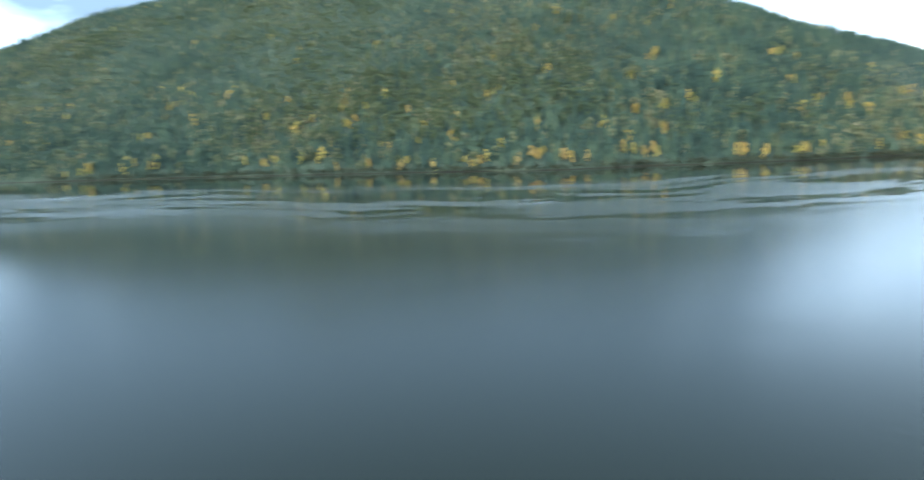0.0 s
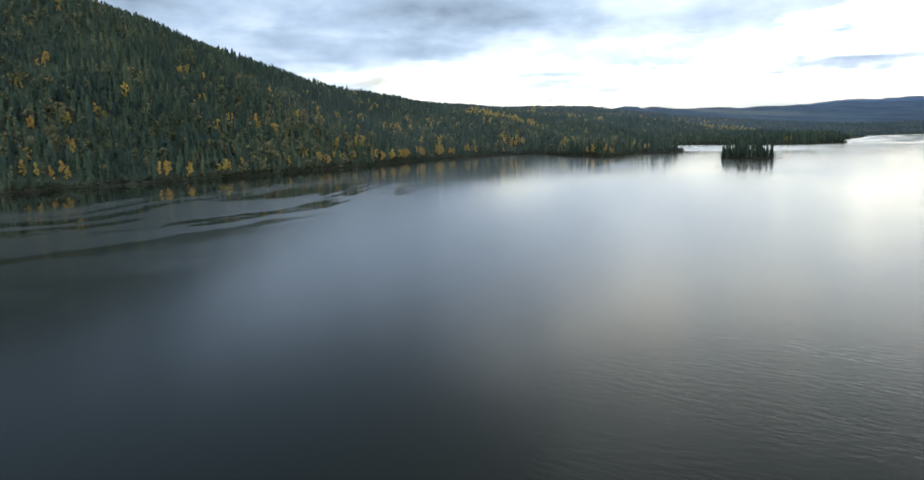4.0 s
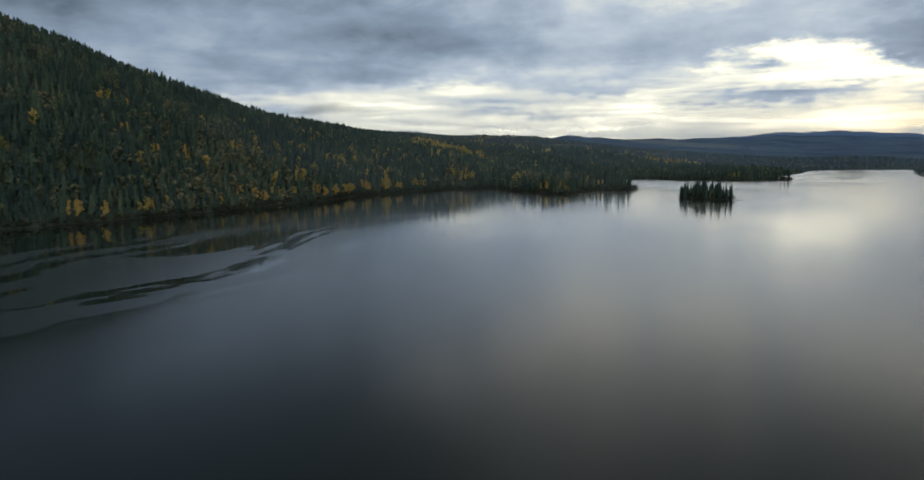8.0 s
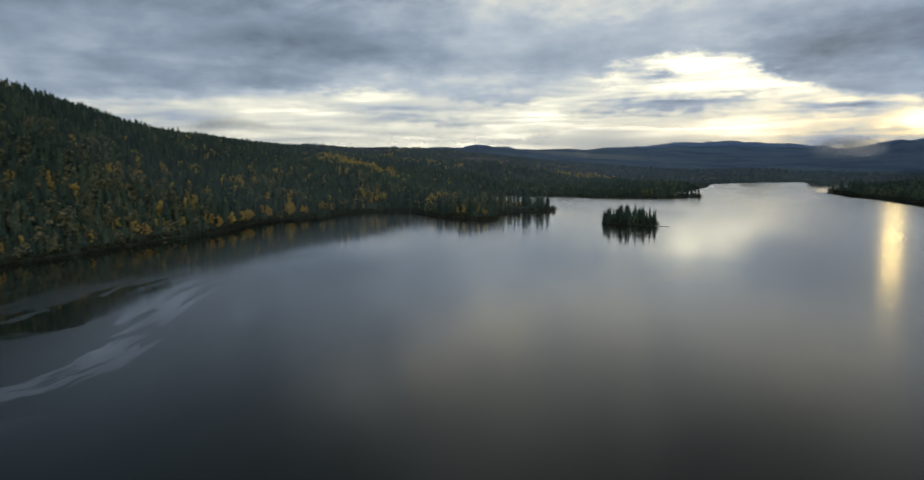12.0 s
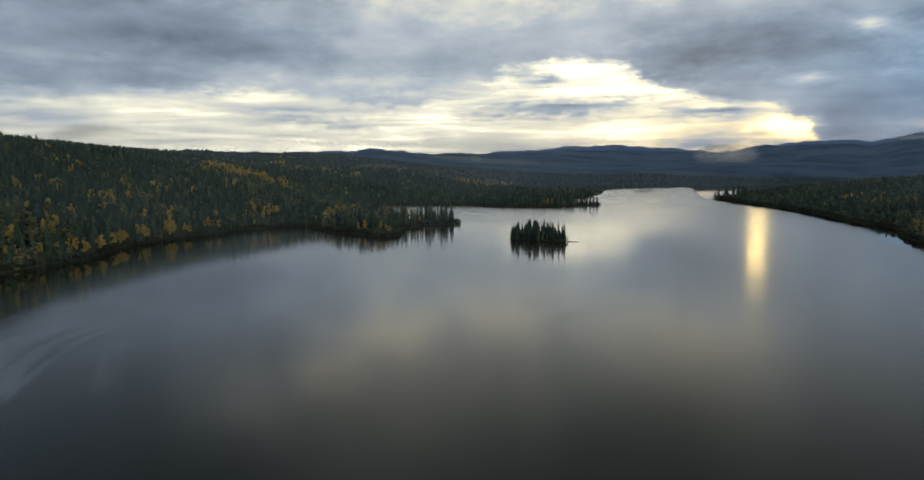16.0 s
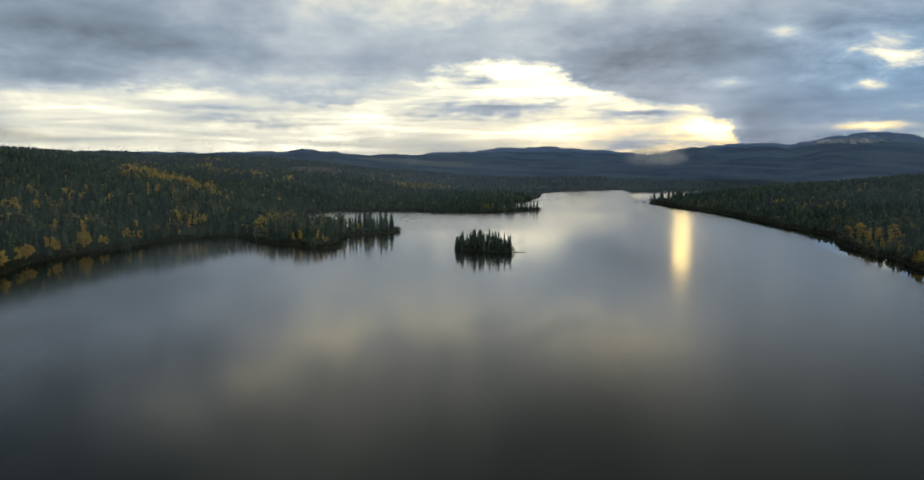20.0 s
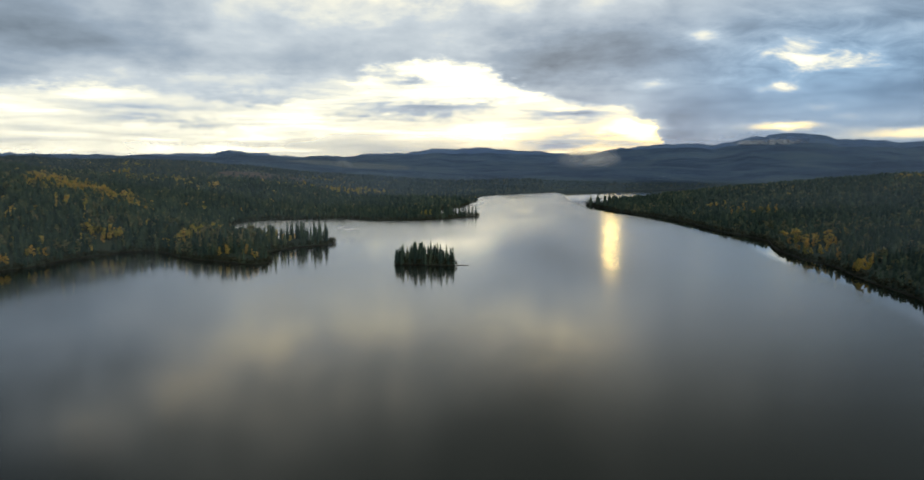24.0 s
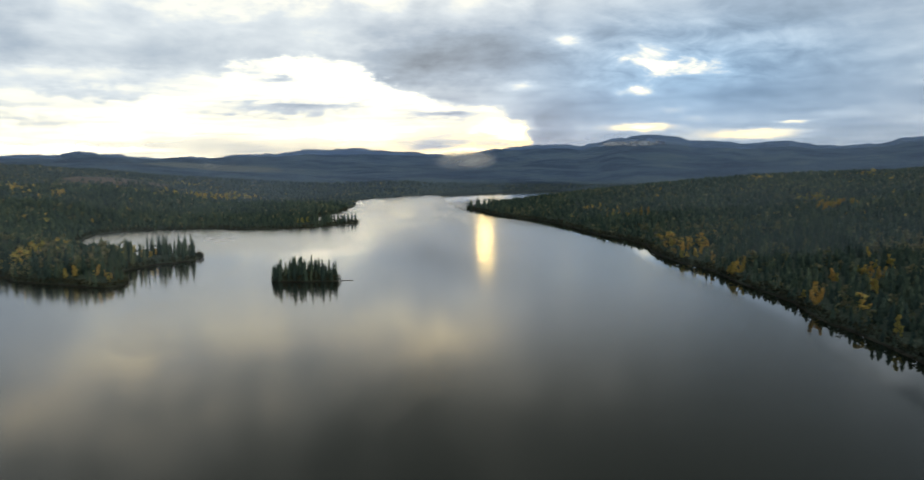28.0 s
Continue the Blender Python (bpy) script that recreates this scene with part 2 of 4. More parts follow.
def finish(n, color, rough=0.9, bump=None, bump_height=0.2, **more):
    b = n.add("ShaderNodeBsdfPrincipled", **{"Base Color": color if isinstance(color, bpy.types.NodeSocket) else (*color, 1.0), "Roughness": rough, **more})
    if bump is not None:
        k = n.add("ShaderNodeBump", Strength=1.0, Distance=bump_height, Height=bump)
        n.put(b.inputs["Normal"], k.outputs[0])
    n.put(n.add("ShaderNodeOutputMaterial").inputs[0], b.outputs[0])
    return b


def foliage(name, stops, island=True, thin=0.25):
    """Leaves whose tone differs from tree to tree, with a finer mottling inside the crown."""
    m, n = material(name)
    if island:
        tone = n.add("ShaderNodeNewGeometry").outputs["Random Per Island"]
    else:
        tone = n.add("ShaderNodeObjectInfo").outputs["Random"]
    place = n.add("ShaderNodeNewGeometry").outputs["Position"]
    mottle = n.noise(place, 0.55, 3.0)
    stand = n.noise(place, 0.012, 3.0)
    t = n.math("ADD", n.math("MULTIPLY", tone, 0.6), n.math("ADD", n.math("MULTIPLY", mottle, 0.5), n.math("MULTIPLY", n.math("SUBTRACT", stand, 0.5), 0.9)))
    color = n.ramp(t, stops)
    b = n.add("ShaderNodeBsdfPrincipled", **{"Base Color": color, "Roughness": 0.85, "Specular IOR Level": 0.2})
    relief = n.add("ShaderNodeBump", Strength=1.0, Distance=0.25, Height=n.noise(place, 2.2, 2.0))
    n.put(b.inputs["Normal"], relief.outputs[0])
    through_leaf = n.add("ShaderNodeBsdfTranslucent", Color=color)
    leaf = n.add("ShaderNodeMixShader", Fac=thin)
    n.put(leaf.inputs[1], b.outputs[0])
    n.put(leaf.inputs[2], through_leaf.outputs[0])
    n.put(n.add("ShaderNodeOutputMaterial").inputs[0], leaf.outputs[0])
    return m


SPRUCE = ((0.05, (0.033, 0.057, 0.052)), (0.45, (0.054, 0.089, 0.072)), (0.8, (0.096, 0.136, 0.092)), (1.0, (0.176, 0.188, 0.104)))
# needles of the distant forest, paler and bluer: haze painted into the colour
HAZED_SPRUCE = ((0.05, (0.043, 0.070, 0.077)), (0.45, (0.062, 0.095, 0.100)), (0.8, (0.098, 0.125, 0.115)), (1.0, (0.150, 0.150, 0.112)))
GOLD = ((0.1, (0.205, 0.225, 0.090)), (0.32, (0.440, 0.392, 0.130)), (0.52, (0.655, 0.515, 0.170)), (0.75, (0.680, 0.460, 0.155)), (1.0, (0.490, 0.392, 0.205)))
BIRCH = ((0.1, (0.070, 0.095, 0.058)), (0.45, (0.105, 0.135, 0.072)), (0.8, (0.160, 0.175, 0.090)), (1.0, (0.22, 0.20, 0.10)))
PALE = ((0.1, (0.127, 0.152, 0.086)), (0.5, (0.218, 0.233, 0.132)), (0.9, (0.367, 0.314, 0.196)))
spruce_mat = foliage("spruce_needles", SPRUCE)
hazed_spruce_mat = foliage("distant_spruce_needles", HAZED_SPRUCE)
spruce_one_mat = foliage("spruce_needles_single", SPRUCE, island=False)
gold_mat = foliage("autumn_leaves", GOLD, island=False, thin=0.45)
gold_stand_mat = foliage("autumn_leaves_stand", GOLD, thin=0.45)
shrub_mat = foliage("willow_leaves", ((0.1, (0.028, 0.036, 0.026)), (0.5, (0.050, 0.058, 0.036)), (0.9, (0.09, 0.08, 0.045))))
pale_stand_mat = foliage("fading_birch_leaves", PALE, thin=0.45)
birch_stand_mat = foliage("dull_green_birch_leaves", BIRCH, thin=0.35)


def bark_material():
    m, n = material("bark")
    p = n.add("ShaderNodeTexCoord").outputs["Object"]
    f = n.noise(p, 3.0, 5.0)
    finish(n, n.ramp(f, ((0.3, (0.05, 0.04, 0.03)), (0.7, (0.14, 0.12, 0.10)))), 0.9, f, 0.05)
    return m


bark_mat = bark_material()


def ground_material():
    m, n = material("forest_floor")
    p = n.add("ShaderNodeNewGeometry").outputs["Position"]
    sep = n.add("ShaderNodeSeparateXYZ")
    n.put(sep.inputs[0], p)
    grain, patch, stand = n.noise(p, 0.35, 6.0), n.noise(p, 0.03, 5.0), n.noise(p, 0.004, 6.0, 0.62)
    wood = n.ramp(n.math("ADD", n.math("MULTIPLY", patch, 0.6), n.math("MULTIPLY", grain, 0.4)),
                  ((0.25, (0.048, 0.066, 0.054)), (0.5, (0.066, 0.086, 0.062)), (0.72, (0.090, 0.096, 0.060))))
    wood = n.mix(n.span(stand, 0.56, 0.68), wood, (0.060, 0.070, 0.045))
    sedge = n.ramp(n.math("ADD", n.math("MULTIPLY", grain, 0.6), n.math("MULTIPLY", patch, 0.4)),
                   ((0.3, (0.020, 0.020, 0.015)), (0.55, (0.038, 0.034, 0.023)), (0.75, (0.030, 0.033, 0.024))))
    edge = n.math("ADD", sep.outputs[2], n.math("MULTIPLY", n.math("SUBTRACT", patch, 0.5), 2.0))
    color = n.mix(n.span(edge, 0.2, 1.0), sedge, wood)
    # a felled clearing beyond the bay
    ex = n.math("DIVIDE", n.math("ADD", sep.outputs[0], 490.0), 80.0)
    ey = n.math("DIVIDE", n.math("SUBTRACT", sep.outputs[1], 1310.0), 115.0)
    felled = n.math("ADD", n.math("ADD", n.math("MULTIPLY", ex, ex), n.math("MULTIPLY", ey, ey)), n.math("MULTIPLY", n.math("SUBTRACT", patch, 0.5), 1.2))
    color = n.mix(n.span(felled, 1.15, 0.85), color, n.ramp(grain, ((0.3, (0.10, 0.085, 0.07)), (0.7, (0.21, 0.165, 0.14)))))
    # pale cut-over ground on the slope beyond it
    fx = n.math("DIVIDE", n.math("ADD", sep.outputs[0], 560.0), 230.0)
    fy = n.math("DIVIDE", n.math("SUBTRACT", sep.outputs[1], 2150.0), 150.0)
    cut = n.math("ADD", n.math("ADD", n.math("MULTIPLY", fx, fx), n.math("MULTIPLY", fy, fy)), n.math("MULTIPLY", n.math("SUBTRACT", patch, 0.5), 2.4))
    # far slopes: spruce woods, paler cut-over blocks, distance haze painted in as blue
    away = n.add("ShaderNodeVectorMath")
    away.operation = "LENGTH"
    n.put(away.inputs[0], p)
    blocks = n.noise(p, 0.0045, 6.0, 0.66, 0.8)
    hazed_slopes = n.ramp(n.math("ADD", n.math("MULTIPLY", blocks, 0.7), n.math("MULTIPLY", n.noise(p, 0.03, 6.0, 0.7), 0.3)),
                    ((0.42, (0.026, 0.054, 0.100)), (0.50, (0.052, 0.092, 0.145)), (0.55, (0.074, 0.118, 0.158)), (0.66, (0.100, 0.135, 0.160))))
    color = n.mix(n.span(away.outputs["Value"], 1350.0, 2000.0), color, hazed_slopes)
    color = n.mix(n.math("MULTIPLY", n.span(cut, 1.2, 0.6), 0.8), color, (0.170, 0.185, 0.170))
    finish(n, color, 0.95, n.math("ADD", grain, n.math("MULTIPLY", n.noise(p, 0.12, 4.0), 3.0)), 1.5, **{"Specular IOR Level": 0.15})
    return m


def water_material():
    m, n = material("lake_water")
    p = n.add("ShaderNodeNewGeometry").outputs["Position"]
    sep = n.add("ShaderNodeSeparateXYZ")
    n.put(sep.inputs[0], p)
    x, y, _ = sep.outputs

    def field(kx, ky, seed, detail=4.0, rough=0.58, warp=0.0, skew=0.0):
        along = n.math("ADD", x, n.math("MULTIPLY", y, skew))
        return n.noise(n.vec(n.math("MULTIPLY", along, kx), n.math("MULTIPLY", y, ky), seed), 1.0, detail, rough, warp)

    # the lee of the west hill lies like a mirror, broken by long ruffled streaks that run with the shore
    lee = n.ramp(n.math("DIVIDE", n.math("ADD", y, 400.0), 1000.0), [((b + 400) / 1000, (-a / 400,) * 3) for a, b in LEE_EDGE])
    wander = field(0.010, 0.010, 2.0, 5.0, 0.6)
    off = n.math("ADD", n.math("ADD", x, n.math("MULTIPLY", lee, 400.0)), n.math("MULTIPLY", n.math("SUBTRACT", wander, 0.5), 60.0))
    streaks = n.noise(n.vec(n.math("MULTIPLY", off, 0.030), n.math("MULTIPLY", y, 0.0042), 1.7), 1.0, 6.0, 0.58, 0.7)
    lee_side = n.math("MULTIPLY", n.span(off, -80.0, -40.0), n.math("MULTIPLY", n.span(off, 185.0, 60.0), n.span(y, 90.0, 280.0, 1.0, 0.0)))
    slick = n.math("MULTIPLY", n.span(n.math("ABSOLUTE", n.math("SUBTRACT", streaks, 0.5)), 0.050, 0.022), n.span(off, 130.0, 70.0))
    breeze = n.math("MULTIPLY", lee_side, n.math("SUBTRACT", 1.0, slick))
    mirror = n.math("MAXIMUM", n.span(off, -20.0, -70.0), n.math("MULTIPLY", n.math("MULTIPLY", slick, 0.7), lee_side))
    # a strip of still water under the east bank
    east = n.ramp(n.math("DIVIDE", n.math("ADD", y, 400.0), 1600.0), [((b + 400) / 1600, (a / 400,) * 3) for a, b in EAST_EDGE])
    under_bank = n.span(n.math("ADD", n.math("SUBTRACT", x, n.math("MULTIPLY", east, 400.0)), n.math("MULTIPLY", n.math("SUBTRACT", wander, 0.5), 22.0)), -26.0, -14.0)
    calm = n.math("MULTIPLY", n.math("MAXIMUM", mirror, under_bank), n.math("SUBTRACT", 1.0, breeze))
    # cat's-paws in the bay and round the island, bright ruffled water in the far narrows
    paws = n.math("MULTIPLY", n.span(field(0.017, 0.0085, 12.0, 5.0, 0.62, 0.6), 0.57, 0.68), n.span(x, 60.0, -20.0))
    narrows = n.math("MULTIPLY", n.span(y, 860.0, 980.0), n.span(field(0.022, 0.007, 6.0, 5.0, 0.6, 1.0), 0.44, 0.60))
    open_water = n.span(x, 0.0, 90.0)
    bay = n.math("MULTIPLY", n.span(y, 640.0, 730.0), n.span(x, -30.0, -110.0))
    fore = n.math("MULTIPLY", n.span(x, -150.0, -20.0), n.span(y, 340.0, 120.0))
    drift = field(0.010, 0.003, 5.0, 5.0, 0.6, 0.0, 0.3)
    ruffled = n.math("ADD", n.math("ADD", 0.082, n.math("MAXIMUM", n.math("MULTIPLY", fore, 0.10), n.math("MULTIPLY", open_water, 0.060))), n.math("ADD", n.math("MULTIPLY", n.span(drift, 0.40, 0.65), 0.03), n.math("ADD", n.math("MULTIPLY", paws, 0.05), n.math("ADD", n.math("MULTIPLY", breeze, 0.13), n.math("ADD", n.math("MULTIPLY", bay, 0.16), n.math("MULTIPLY", narrows, 0.10))))))
    rough = n.math("ADD", n.math("MULTIPLY", calm, 0.04), n.math("MULTIPLY", ruffled, n.math("SUBTRACT", 1.0, calm)))
    ripples = field(0.45, 1.1, 0.0, 3.0, 0.6)
    bands = field(0.012, 0.07, 8.0, 3.0, 0.6)
    swell = n.math("MULTIPLY", n.math("SUBTRACT", 1.0, n.math("MULTIPLY", calm, 0.9)), n.math("ADD", n.span(drift, 0.35, 0.65, 0.12, 0.4), n.math("ADD", n.math("MULTIPLY", n.math("ADD", n.math("MULTIPLY", paws, 0.3), n.math("ADD", breeze, n.math("MULTIPLY", narrows, 0.4))), 0.6), n.math("MULTIPLY", n.span(x, 20.0, 80.0), n.span(y, 60.0, -40.0, 0.5, 1.2)))))
    relief = n.math("MULTIPLY", n.math("SUBTRACT", ripples, 0.5), n.math("MULTIPLY", swell, n.span(bands, 0.38, 0.62, 0.55, 1.35)))
    tail = n.math("MULTIPLY", n.math("SUBTRACT", 1.0, calm), n.math("ADD", 0.08, n.math("ADD", n.math("MULTIPLY", open_water, 0.36), n.math("MULTIPLY", n.math("MAXIMUM", n.math("MAXIMUM", n.math("MULTIPLY", breeze, 0.5), n.math("MULTIPLY", narrows, 0.5)), bay), 0.4))))
    bump = n.add("ShaderNodeBump", Strength=1.0, Distance=0.034, Height=relief).outputs[0]
    # nearly black water under a gloss that grows steeply towards grazing sight
    facing = n.add("ShaderNodeLayerWeight", Blend=0.5, Normal=bump).outputs["Facing"]
    sheen = n.math("MINIMUM", n.math("MULTIPLY", n.math("POWER", facing, 4.2), 1.06), 1.0)
    deep = n.add("ShaderNodeBsdfDiffuse", Color=(0.010, 0.014, 0.009, 1.0))
    gloss = n.add("ShaderNodeBsdfGlossy", Color=(1.0, 1.0, 1.0, 1.0), Roughness=rough, Normal=bump)
    broken = n.add("ShaderNodeBsdfGlossy", Color=(1.0, 1.0, 1.0, 1.0), Roughness=0.27, Normal=bump)
    shine = n.add("ShaderNodeMixShader", Fac=tail)
    n.put(shine.inputs[1], gloss.outputs[0])
    n.put(shine.inputs[2], broken.outputs[0])
    mix = n.add("ShaderNodeMixShader", Fac=sheen)
    n.put(mix.inputs[1], deep.outputs[0])
    n.put(mix.inputs[2], shine.outputs[0])
    n.put(n.add("ShaderNodeOutputMaterial").inputs[0], mix.outputs[0])
    return m


# Where the mirror-like lee of the west hill ends: x, y
EAST_EDGE = ((240, -100), (190, 50), (165, 150), (160, 230), (170, 283), (183, 334), (194, 397), (198, 462), (202, 515), (196, 565), (203, 615), (210, 650), (192, 742), (186, 820), (166, 915), (139, 970), (108, 1132))
LEE_EDGE = ((-330, -400), (-290, -200), (-222, -60), (-208, 20), (-224, 100), (-262, 190), (-266, 270), (-278, 360), (-308, 450), (-320, 520), (-340, 600))
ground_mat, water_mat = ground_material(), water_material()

# ---------------------------------------------------------------- the lie of the land
WEST_SHORE = ((-650, -1400), (-600, -700), (-535, -400), (-505, -300), (-455, -162), (-405, -46), (-378, 0), (-374, 60), (-372, 90), (-362, 140),
              (-358, 190), (-357, 245), (-366, 311), (-367, 360), (-374, 395), (-388, 425), (-391, 480), (-378, 510), (-368, 560), (-350, 590))
PENINSULA = ((-338, 600), (-314, 590), (-287, 562), (-255, 545), (-235, 534), (-220, 525), (-205, 524), (-203, 540), (-215, 570), (-224, 594), (-211, 619),
             (-192, 634), (-185, 648), (-183, 661), (-192, 668), (-210, 666), (-236, 662), (-275, 680), (-330, 760), (-360, 860), (-340, 903))
FAR_SHORE = ((-278, 911), (-237, 914), (-203, 890), (-170, 886), (-134, 886), (-104, 898), (-78, 924), (-58, 938), (-66, 947), (-95, 953), (-125, 967), (-135, 1005),
             (-118, 1065), (-98, 1125), (-86, 1200), (-80, 1290), (-82, 1380), (-67, 1451), (-10, 1510), (40, 1535), (104, 1560), (162, 1570), (285, 1600), (420, 1630), (520, 1640))
EAST_SHORE = ((500, 1560), (380, 1430), (250, 1290), (160, 1190), (118, 1155), (104, 1145), (106, 1132), (120, 1065), (139, 970), (166, 915), (184, 850),
              (188, 790), (192, 742), (205, 690), (210, 650), (203, 615), (195, 590), (195, 545), (202, 515), (198, 462), (197, 429), (194, 397),
              (186, 358), (186, 334), (183, 309), (180, 283), (177, 230), (182, 150), (195, 50), (240, -100), (320, -300), (420, -700), (500, -1400))
ISLAND = ((-104, 527), (-98, 521), (-86, 519), (-72, 517), (-60, 516), (-55, 519), (-60, 524), (-70, 532), (-84, 537), (-98, 535))


def rounded(points, step=3):
    """A closed line through the points, rounded."""
    p = np.array(points, float)
    out = []
    for i in range(len(p)):
        a, b, c, d = p[i - 1], p[i], p[(i + 1) % len(p)], p[(i + 2) % len(p)]
        for k in range(step):
            t = k / step
            out.append(0.5 * (2 * b + (c - a) * t + (2 * a - 5 * b + 4 * c - d) * t * t + (3 * b - a - 3 * c + d) * t ** 3))
    return np.array(out)


LAKE_LINE, ISLAND_LINE = rounded(WEST_SHORE + PENINSULA + FAR_SHORE + EAST_SHORE), rounded(ISLAND)


def signed(line, x, y):
    """Distance to a closed line, positive inside."""
    best, inside = np.full(x.shape, 1e12), np.zeros(x.shape, bool)
    for (ax, ay), (bx, by) in zip(line, np.roll(line, -1, 0)):
        dx, dy = bx - ax, by - ay
        t = np.clip(((x - ax) * dx + (y - ay) * dy) / (dx * dx + dy * dy + 1e-9), 0, 1)
        best = np.minimum(best, (x - ax - t * dx) ** 2 + (y - ay - t * dy) ** 2)
        if ay != by:
            inside ^= ((ay > y) != (by > y)) & (x < ax + (y - ay) * dx / dy)
    return np.where(inside, 1, -1) * np.sqrt(best)


def hash2(i, j, k):
    v = np.sin(i * 127.1 + j * 311.7 + k * 74.7) * 43758.5453
    return v - np.floor(v)


def bumps(x, y, size, seed, octaves=4):
    """Smooth noise between -1 and 1, its largest waves so many metres long."""
    out, amp, whole = 0.0, 1.0, 0.0
    for o in range(octaves):
        u, v = x / size, y / size
        i, j = np.floor(u), np.floor(v)
        f, g = u - i, v - j
        f, g = f * f * (3 - 2 * f), g * g * (3 - 2 * g)
        s = seed + 17 * o
        a = hash2(i, j, s) * (1 - f) + hash2(i + 1, j, s) * f
        b = hash2(i, j + 1, s) * (1 - f) + hash2(i + 1, j + 1, s) * f
        out, whole = out + amp * ((a * (1 - g) + b * g) * 2 - 1), whole + amp
        size, amp = size / 2.03, amp * 0.5
    return out / whole


RIDGE_Y = (-1400, -700, -630, -530, -430, -250, -97, 100, 258, 426, 556, 669, 729, 914, 1250, 1700)
RIDGE_Z = (150, 186, 209, 241, 261, 257, 235, 195, 174, 131, 95, 91, 93, 96, 87, 84)
RIDGE_D = (400, 400, 420, 410, 400, 390, 375, 330, 290, 280, 280, 365, 450, 570, 660, 900)
SKY_AZ = (-180, -120, -60, -30, -26, -22.5, -18.5, -15, -10.7, -8.5, -6, -4.6, -1.8, 0.5, 3.7, 6.5, 9.8, 13.4, 16, 19.9, 21.3, 24, 28.4, 31.4, 33, 35.7, 37.5, 40.6, 46, 60, 110, 180)
SKY_EL = (1.0, 1.2, 1.0, 0.75, 0.85, 1.0, 0.55, 0.45, 0.6, 0.7, 1.0, 0.95, 1.05, 0.6, 0.35, 0.25, 0.85, 1.05, 0.95, 1.65, 1.65, 1.3, 0.95, 0.95, 0.65, 0.45, 0.75, 1.2, 1.5, 1.2, 1.0, 1.0)
FAR_R = 4300.0


def shore_distance(x, y):
    """Metres from the water, positive on land."""
    wob = 2.2 * bumps(x, y, 22, 5, 3)
    return np.maximum(-signed(LAKE_LINE, x, y) + wob, signed(ISLAND_LINE, x, y) + 0.5 * wob)


def land_height(x, y, d=None):
    d = shore_distance(x, y) if d is None else d
    land = np.maximum(d, 0.0)
    r = np.hypot(x, y - 50)
    bank = 1.6 * (1 - np.exp(-land / 5.0))
    # west: the hill and the lower ridge that runs on from it
    u = land / np.interp(y, RIDGE_Y, RIDGE_D)
    bend = np.interp(y, (560, 800), (1.2, 0.75))
    g = u ** bend / (1 + u ** 10) ** (bend / 10)
    west = np.interp(y, RIDGE_Y, RIDGE_Z) * g * (1 + 0.10 * bumps(x, y, 160, 3) * np.minimum(1, u * 2))
    # east and north: low wooded ground
    east = 75 * (1 - np.exp(-land / 450)) * (1 + 0.25 * bumps(x, y, 260, 8))
    north = 55 * (1 - np.exp(-land / 700)) * (1 + 0.35 * bumps(x, y, 320, 9))
    side = np.clip((x + 40) / 160, 0, 1)
    w_north = np.clip((y - 1000) / 500, 0, 1) * np.clip((x + 700) / 500, 0, 1)
    h = west * (1 - side) + east * side
    h = h * (1 - w_north) + north * w_north
    pen = np.clip((x + 345) / 60, 0, 1) * np.clip((700 - y) / 40, 0, 1) * (x < -20) * (y > 500)
    h = h * (1 - pen) + np.minimum(h, 3.0 + 0.02 * land) * pen
    # flat, low ground behind the bay
    flat = np.clip((x + 430) / 150, 0, 1) * np.clip((y - 830) / 60, 0, 1) * np.clip((60 - x) / 60, 0, 1) * np.clip((1800 - y) / 600, 0, 1)
    h = h * (1 - 0.72 * flat)
    # the mountains round the lake
    az = np.degrees(np.arctan2(x, y - 30))
    crest = 70 + FAR_R * np.tan(np.radians(np.interp(az, SKY_AZ, SKY_EL))) + 13 * bumps(az * 10, az * 0 + 1.7, 18, 77, 4) + 13 * bumps(az * 10, az * 0 + 4.7, 11, 79, 5) + 6 * bumps(az * 10, az * 0 + 8.1, 4, 83, 3)
    rise = np.clip((r - 1900) / (FAR_R - 1900), 0, 1)
    folds = 1 - 2.6 * np.abs(bumps(x, y, 520, 21, 5))
    mount = crest * rise ** 1.3 * (1 + 0.5 * folds * (1 - rise) * np.minimum(1, rise * 6))
    mount = np.where(r > FAR_R, crest - (r - FAR_R) * 0.5, mount)
    for ring, seed, lift in ((2700, 61, 34), (3500, 71, 84)):
        wave = bumps(az * 10, az * 0 + 3.3, 75, seed, 5)
        mount = np.maximum(mount, np.minimum(lift + 45 * wave, crest * 0.92) * np.exp(-((r - ring - 260 * wave) / 380) ** 2))
    h = np.maximum(h * (1 - rise), 0) + mount
    return np.where(d > 0, bank + h, np.maximum(0.25 * d, -12.0))


